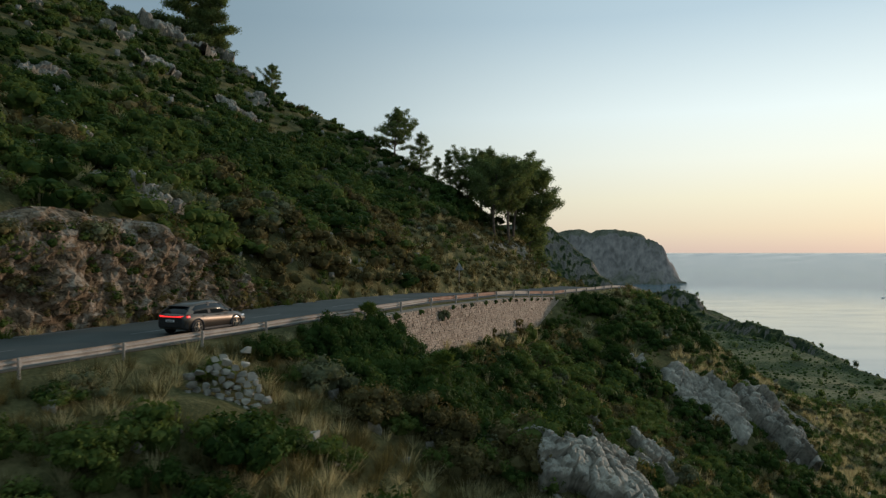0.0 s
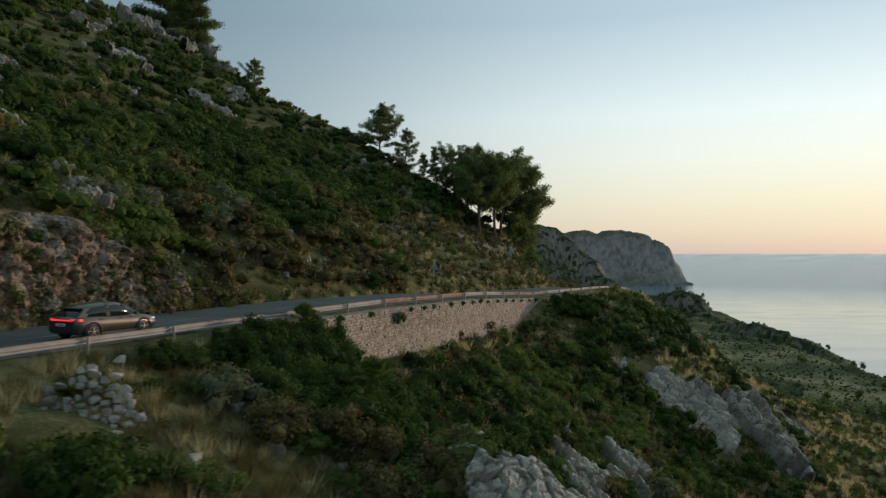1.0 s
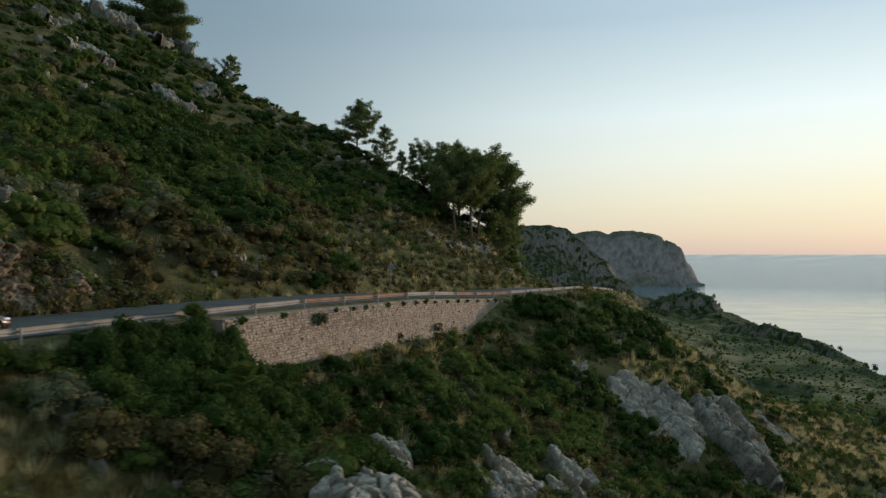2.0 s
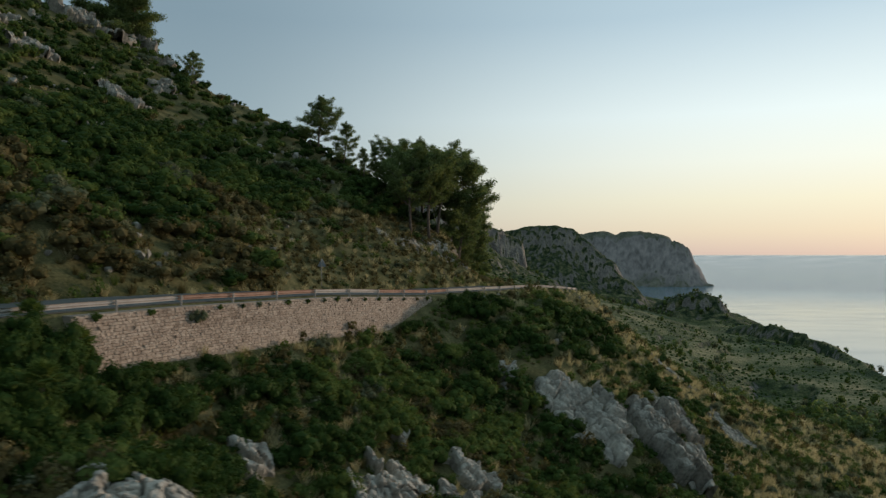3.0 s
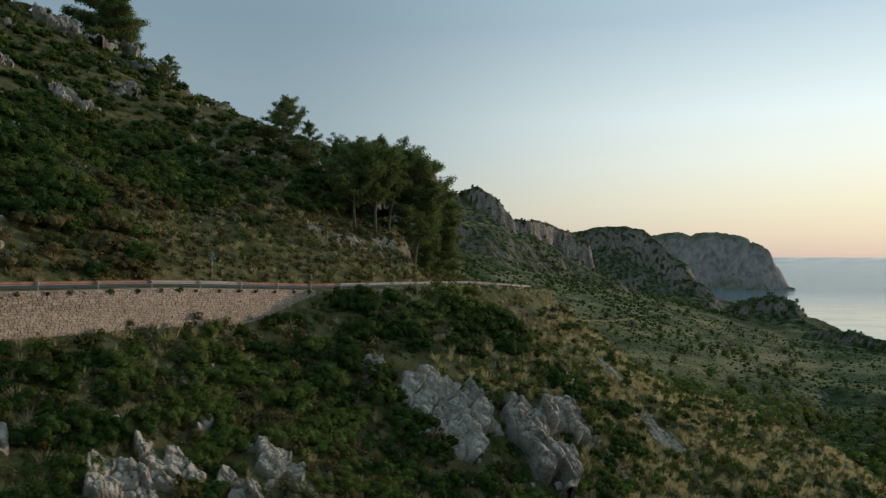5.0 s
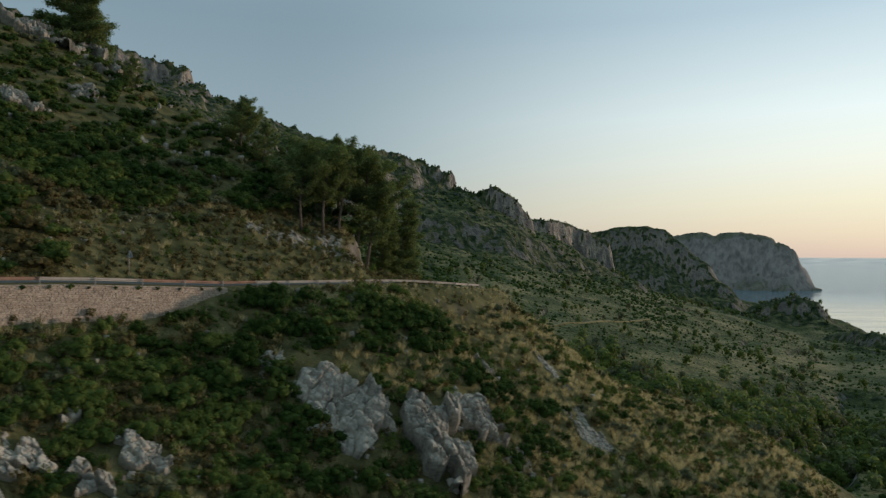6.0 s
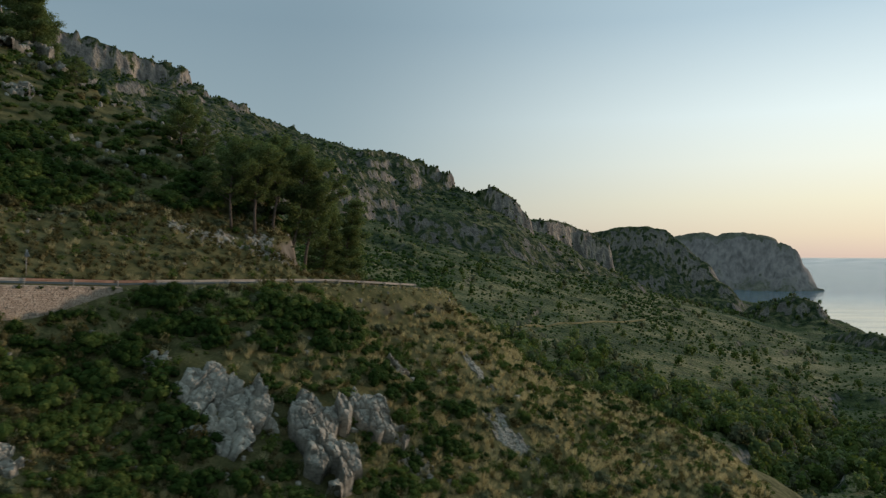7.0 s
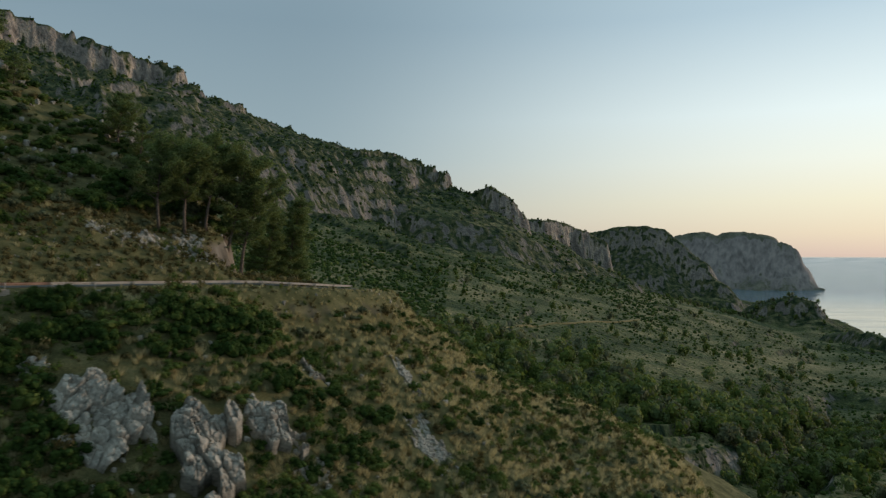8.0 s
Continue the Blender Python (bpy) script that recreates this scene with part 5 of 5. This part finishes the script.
# brown and green plants rooted in the rock face
r = np.random.RandomState(19)
hung = []
for _ in range(560):
    s, f = r.uniform(-28, 26), r.uniform(0.02, 1.0) ** 0.7 * 1.12
    t = float(4.6 * step(28, 10, s)) + 0.4
    x, y, _h = on_road(float(s), -(9.15 + 1.2 * f))
    w = r.uniform(0.25, 0.8) * (1.5 if f > 0.75 else 1.0)
    hung.append((x, y, float(rail_z(s)) + 0.1 + t * f - 0.2, w, w * 0.9, r.uniform(0, 6), r.randint(0, 99), r.choice([0, 1, 2, 3, 3, 3])))
scatter("cliff_plants", SMALL, hung, LEAVES, "brown and green tufts rooted in the rock face", "plants")

# ---- far trees and a boat ----
r = np.random.RandomState(33)


def tree_shape(seed, leaves=64, tall=1.0):
    q = np.random.RandomState(seed)
    vs, qs, off = [], [], 0
    for c, k in (((0, 0, 0.62), 0.36), ((0.16, 0.05, 0.42), 0.32)):
        v = BALL_V * k * 0.8 * q.uniform(0.8, 1.2, (len(BALL_V), 1)) + np.array(c)
        vs.append(v)
        qs.append(BALL_Q + off)
        off += len(v)
    d = q.normal(0, 1, (leaves, 3))
    d /= np.linalg.norm(d, axis=1, keepdims=True)
    v, f = leaf_quads(q, np.array([0, 0, 0.5]) + d * np.array([0.42, 0.42, 0.5]), d, 0.20)
    return np.concatenate(vs + [v]), np.concatenate(qs + [f + off])


FAR_TREES = [tree_shape(800 + k) for k in range(6)]
BUSHES = [(BALL_V * np.random.RandomState(820 + k).uniform(0.65, 1.25, (len(BALL_V), 1)), BALL_Q) for k in range(7)]
a, d = np.radians(r.uniform(-12, 34, 16000)), 200 * (1750 / 200) ** r.uniform(0, 1, 16000)
bx, by = 60 + d * np.sin(a), 15 + d * np.cos(a)
wood = value_noise(bx, by, 90, 61) + 0.6 * value_noise(bx, by, 30, 62)
belt = np.exp(-(along([(-20, 560), (90, 540), (190, 560), (280, 620)], bx, by)[0] / 70) ** 2)
belt = np.maximum(belt, 0.9 * np.exp(-(along([(300, 1500), (420, 1560), (500, 1560)], bx, by)[0] / 60) ** 2))
keep = r.uniform(0, 1, 16000) < np.maximum(0.03, 1.1 * belt - 0.15 + 0.25 * wood)
places = list(zip(bx[keep], by[keep], r.uniform(6, 15, int(keep.sum())) * np.where(d[keep] < 700, 1.0, 0.75)))
places = places[:2200]
tx = np.array([p[0] for p in places])
ty = np.array([p[1] for p in places])
tz = far_z(tx, ty)
rows = [(x, y, z - 0.4, h * 0.95, h, r.uniform(0, 6), r.randint(0, 99), r.choice([0, 0, 1, 2, 2])) for (x, y, h), z in zip(places, tz) if z > SEA_Z + 2]
scatter("far_pine_wood", FAR_TREES, rows, [needles, leaf_grey, leaf_olive], "dark pine wood in the valley below", "wood")

# scrub dotted over the valley and the mountain
n = 17000
a = np.radians(r.uniform(-45, 34, n))
d = 250 * (1900 / 250) ** r.uniform(0, 1, n)
bx, by = 60 + d * np.sin(a), 15 + d * np.cos(a)
keep = value_noise(bx, by, 60, 63) + 0.6 * value_noise(bx, by, 18, 64) > r.uniform(-0.9, 0.9, n)
bx, by, d = bx[keep], by[keep], d[keep]
bz = far_z(bx, by)
rows = [(x, y, z, w, w * 0.75, 0.0, k, m) for x, y, z, w, k, m in zip(bx, by, bz, r.uniform(0.5, 1.7, len(bx)) * (0.6 + d / 1500), r.randint(0, 99, len(bx)), r.choice([0, 1, 1, 2], len(bx))) if z > SEA_Z + 1]
scatter("far_scrub", BUSHES, rows, [leaf_dark, leaf_olive, leaf_grey], "dark scrub dotted over the valley and cliffs", "scrub")

# taller trees and scrub over the mountain, its crest and the lower meadow
rows = []
for n, lo, hi, a0, a1, w0, w1, dense in ((9000, 950, 2000, -46, 8, 1.6, 4.2, 0.15), (9000, 300, 1300, -8, 34, 0.7, 2.6, 0.0), (6000, 260, 1000, -26, -9, 1.2, 3.6, 0.4)):
    a, d = np.radians(r.uniform(a0, a1, n)), r.uniform(lo, hi, n)
    bx, by = 60 + d * np.sin(a), 15 + d * np.cos(a)
    keep = value_noise(bx, by, 80, 66) + 0.7 * value_noise(bx, by, 22, 67) > r.uniform(-1.0, 0.8, n) - dense
    bx, by = bx[keep], by[keep]
    bz = far_z(bx, by)
    ww = r.uniform(w0, w1, len(bx)) * r.uniform(0.6, 1.0, len(bx))
    rows += [(x, y, z + 0.2 * w, w, w * 0.95, 0.0, k, m) for x, y, z, w, k, m in zip(bx, by, bz, ww, r.randint(0, 99, len(bx)), r.choice([0, 0, 0, 1], len(bx))) if z > SEA_Z + 1]
scatter("mountain_scrub", BUSHES, rows, [leaf_dark, leaf_olive], "dark trees and scrub over the mountain and meadow", "scrub")

# single trees along the mountain's crest and the cliff tops
rows = []
for line, n, h0, h1 in ((PEAKS[0][0], 300, 3, 7), (PEAKS[1][0], 50, 4, 9), (PEAKS[2][0], 40, 3, 6), (PEAKS[5][0], 50, 3, 6)):
    for _ in range(n):
        i = r.randint(0, len(line) - 1)
        f, h = r.uniform(0, 1), r.uniform(h0, h1) * r.uniform(0.6, 1.0)
        x, y = (line[i][k] * (1 - f) + line[i + 1][k] * f + r.normal(0, 10) for k in (0, 1))
        rows.append((x, y, 0.0, h * 0.8, h, r.uniform(0, 6), r.randint(0, 99), r.randint(0, 2)))
rows = [(x, y, z - 0.3, *rest) for (x, y, _z, *rest), z in zip(rows, far_z(np.array([q[0] for q in rows]), np.array([q[1] for q in rows])))]
scatter("crest_trees", FAR_TREES, rows, [leaf_dark, leaf_olive], "small dark trees along the mountain crest", "trees")

# a pale track across the meadow
track = [(-10, 640), (3, 670), (30, 729), (62, 775), (98, 853), (151, 968)]
tx, ty = np.concatenate([np.linspace(a[0], b[0], 14) for a, b in zip(track, track[1:])]), np.concatenate([np.linspace(a[1], b[1], 14) for a, b in zip(track, track[1:])])
tz = far_z(tx, ty)
rows3 = [(tx + dx, ty + dy, tz + dz) for dx, dy, dz in ((1.5, -1.0, 0.9), (-1.5, 1.0, 1.0), (-1.5, 1.0, -1.5), (1.5, -1.0, -1.5))]
bm = bmesh.new()
add_loft(bm, [[tuple(float(c[i]) for c in row) for row in rows3] for i in range(len(tx))])
tagged(part("track", bm, straw), "pale dirt track across the meadow", "track", kind="structure")

bm = bmesh.new()
add_loft(bm, [[(-9, -2, 0), (-9, 2, 0), (-9, 2.4, 2), (-9, -2.4, 2)], [(3, -2.2, 0), (3, 2.2, 0), (3, 2.6, 2.2), (3, -2.6, 2.2)], [(11, -0.2, 1.0), (11, 0.2, 1.0), (11, 0.3, 3), (11, -0.3, 3)]])
hull = part("boat", bm, boat_white)
hull.matrix_basis = Matrix.Translation((1460, 2420, SEA_Z - 0.3)) @ Matrix.Rotation(0.4, 4, "Z")
tagged(hull, "small white boat far out on the calm sea", "boat")
bm = bmesh.new()
add_box(bm, (6, 3, 2.2), (-2, 0, 3.0), 0, 0.4)
part("cabin", bm, boat_white, hull)

# ---- the retaining wall, stone by stone ----
WALL_FROM, WALL_TO, WALL_H, WALL_U = 20.6, 62.6, 3.8, 0.42
wall_bm = bmesh.new()
rings = []
for s in np.arange(WALL_FROM, WALL_TO + 0.01, 1.0):
    ring = []
    for u, up in ((-0.45, 0.0), (WALL_U - 0.04, 0.0), (WALL_U + 0.22, -WALL_H), (-0.45, -WALL_H)):
        x, y, _h = on_road(float(s), u)
        ring.append((x, y, float(rail_z(s)) + 0.02 + up))
    rings.append(ring)
add_loft(wall_bm, rings)
retaining_wall = tagged(part("retaining_wall", wall_bm, mortar), "pale limestone masonry retaining wall under the road", "retaining wall", kind="structure")
r = np.random.RandomState(77)
STONES = []
for k in range(12):
    bm = bmesh.new()
    add_box(bm, (1, 1, 1), (0, 0, 0), 0, 0.09)
    for v in bm.verts:
        v.co += Vector(r.uniform(-0.06, 0.06, 3))
    me = bpy.data.meshes.new("stone")
    bm.to_mesh(me)
    bm.free()
    me.materials.append(stone)
    STONES.append(me)
joined_v, joined_q, off = [], [], 0
single = 0
row_z, row = 0.0, 0
while row_z < WALL_H - 0.1:
    h = r.uniform(0.13, 0.21)
    s = WALL_FROM + r.uniform(0, 0.3)
    while s < WALL_TO - 0.1:
        w = r.uniform(0.18, 0.46)
        if s + w > WALL_TO:
            w = WALL_TO - s
        hole = r.uniform() < 0.006
        jut = r.uniform(-0.02, 0.035)
        mid = s + w / 2
        x, y, hd = on_road(float(mid), WALL_U - 0.06 + 0.26 * (row_z + h / 2) / WALL_H + jut)
        m = Matrix.Translation((x, y, float(rail_z(mid)) - row_z - h / 2 + r.uniform(-0.015, 0.015) + (0.05 * r.uniform(-1, 1) if row == 0 else 0))) @ Matrix.Rotation(hd + r.uniform(-0.03, 0.03), 4, "Z") @ Matrix.Rotation(r.uniform(-0.04, 0.04), 4, "Y") @ Matrix.Diagonal((w - 0.022, 0.24, h - 0.018, 1))
        me = STONES[r.randint(0, 12)]
        if hole:
            pass
        elif 26 < mid < 38 and row < 12 and single < 300:
            ob = new("stone", me)
            ob.parent = retaining_wall
            ob.matrix_basis = m
            single += 1
        else:
            mm = np.array(m)
            co = np.array([v.co for v in me.vertices])
            joined_v.append(co @ mm[:3, :3].T + mm[:3, 3])
            for p in me.polygons:
                idx = [off + i for i in p.vertices]
                joined_q.append(idx if len(idx) == 4 else idx + [idx[-1]])
            off += len(co)
        s += w
    row_z += h
    row += 1
rest = bpy.data.meshes.new("stones")
rest.from_pydata(np.concatenate(joined_v).tolist(), [], [q if len(set(q)) == 4 else q[:3] for q in joined_q])
rest.materials.append(stone)
rest_ob = tagged(new("stones", rest), kind="stuff")
rest_ob.parent = retaining_wall

# plants rooted in the wall's top joints
r = np.random.RandomState(5)
for s, size in ((22.0, 0.5), (25.8, 0.42), (29.6, 0.95), (31.6, 0.35), (33.8, 0.32), (35.6, 0.40), (38.8, 0.42), (41.2, 0.36), (43.4, 0.36), (45.3, 0.45), (47.0, 0.30), (49.6, 0.34), (52.0, 0.42), (54.0, 0.36), (56.5, 0.32), (59.2, 0.36), (61.5, 0.45)):
    x, y, _h = on_road(s, WALL_U + 0.10)
    ob = new("wall_shrub", NEAR_SHRUBS and near_meshes[sorted(near_meshes)[int(s) % len(near_meshes)]])
    ob.matrix_basis = Matrix.Translation((x, y, float(rail_z(s)) - (1.1 if size > 0.8 else 0.35))) @ Matrix.Rotation(s, 4, "Z") @ Matrix.Diagonal((size, size * 0.7, size * 1.15, 1))
    tagged(ob, "small dark shrub rooted in the masonry wall", "shrub", "plants in the wall")

# dwarf fan palms by the start of the wall
def fan_mesh():
    """One fan leaf on its stalk, pointing along +x: narrow folded fingers spread from the stalk's end."""
    bm = bmesh.new()
    add_tube(bm, [(0, 0, 0), (0.32, 0, 0.06), (0.60, 0, 0.04)], [0.014, 0.011, 0.009], 5)
    for k in range(13):
        a = radians(-96 + 16 * k)
        d, side = Vector((math.cos(a), math.sin(a), 0)), Vector((-math.sin(a), math.cos(a), 0))
        reach = 0.52 - 0.10 * abs(k - 6) / 6
        foot = Vector((0.58, 0, 0.04))
        mid, tip = foot + d * reach * 0.55 + Vector((0, 0, 0.05)), foot + d * reach + Vector((0, 0, -0.05))
        vs = [bm.verts.new(q) for q in (foot, mid - side * 0.042, mid + Vector((0, 0, 0.025)), mid + side * 0.042, tip)]
        for tri_ in ((0, 1, 2), (0, 2, 3), (1, 4, 2), (2, 4, 3)):
            bm.faces.new([vs[i] for i in tri_])
    me = bpy.data.meshes.new("frond")
    bm.to_mesh(me)
    bm.free()
    me.materials.append(leaf_olive)
    return me


FAN = fan_mesh()


def fan_palm(s, u, size, lift, seed):
    q = np.random.RandomState(seed)
    x, y, _h = on_road(s, u)
    palm = tagged(empty("fan_palm", (x, y, float(near_z(np.array([x]), np.array([y]))[0]))), "dwarf fan palm with stiff green fronds beside the wall", "palm", "fan palms by the wall")
    part("trunk", add_tube(bmesh.new(), [(0, 0, -0.3), (0.03, 0.02, lift * 0.5), (0, 0, lift)], [0.16, 0.14, 0.10], 8), bark, palm, smooth=True)
    for k in range(22):
        ob = new("frond", FAN)
        ob.parent = palm
        ob.matrix_basis = Matrix.Translation((0, 0, lift)) @ Matrix.Rotation(k * 2.4 + q.uniform(-0.3, 0.3), 4, "Z") @ Matrix.Rotation(-radians(84 - 3.6 * k + q.uniform(-9, 9)), 4, "Y") @ Matrix.Diagonal((size, size, size, 1))


fan_palm(20.6, 0.9, 1.2, 0.9, 1)
fan_palm(18.0, 0.8, 1.0, 0.7, 3)
fan_palm(13.8, 7.8, 1.2, 2.0, 4)
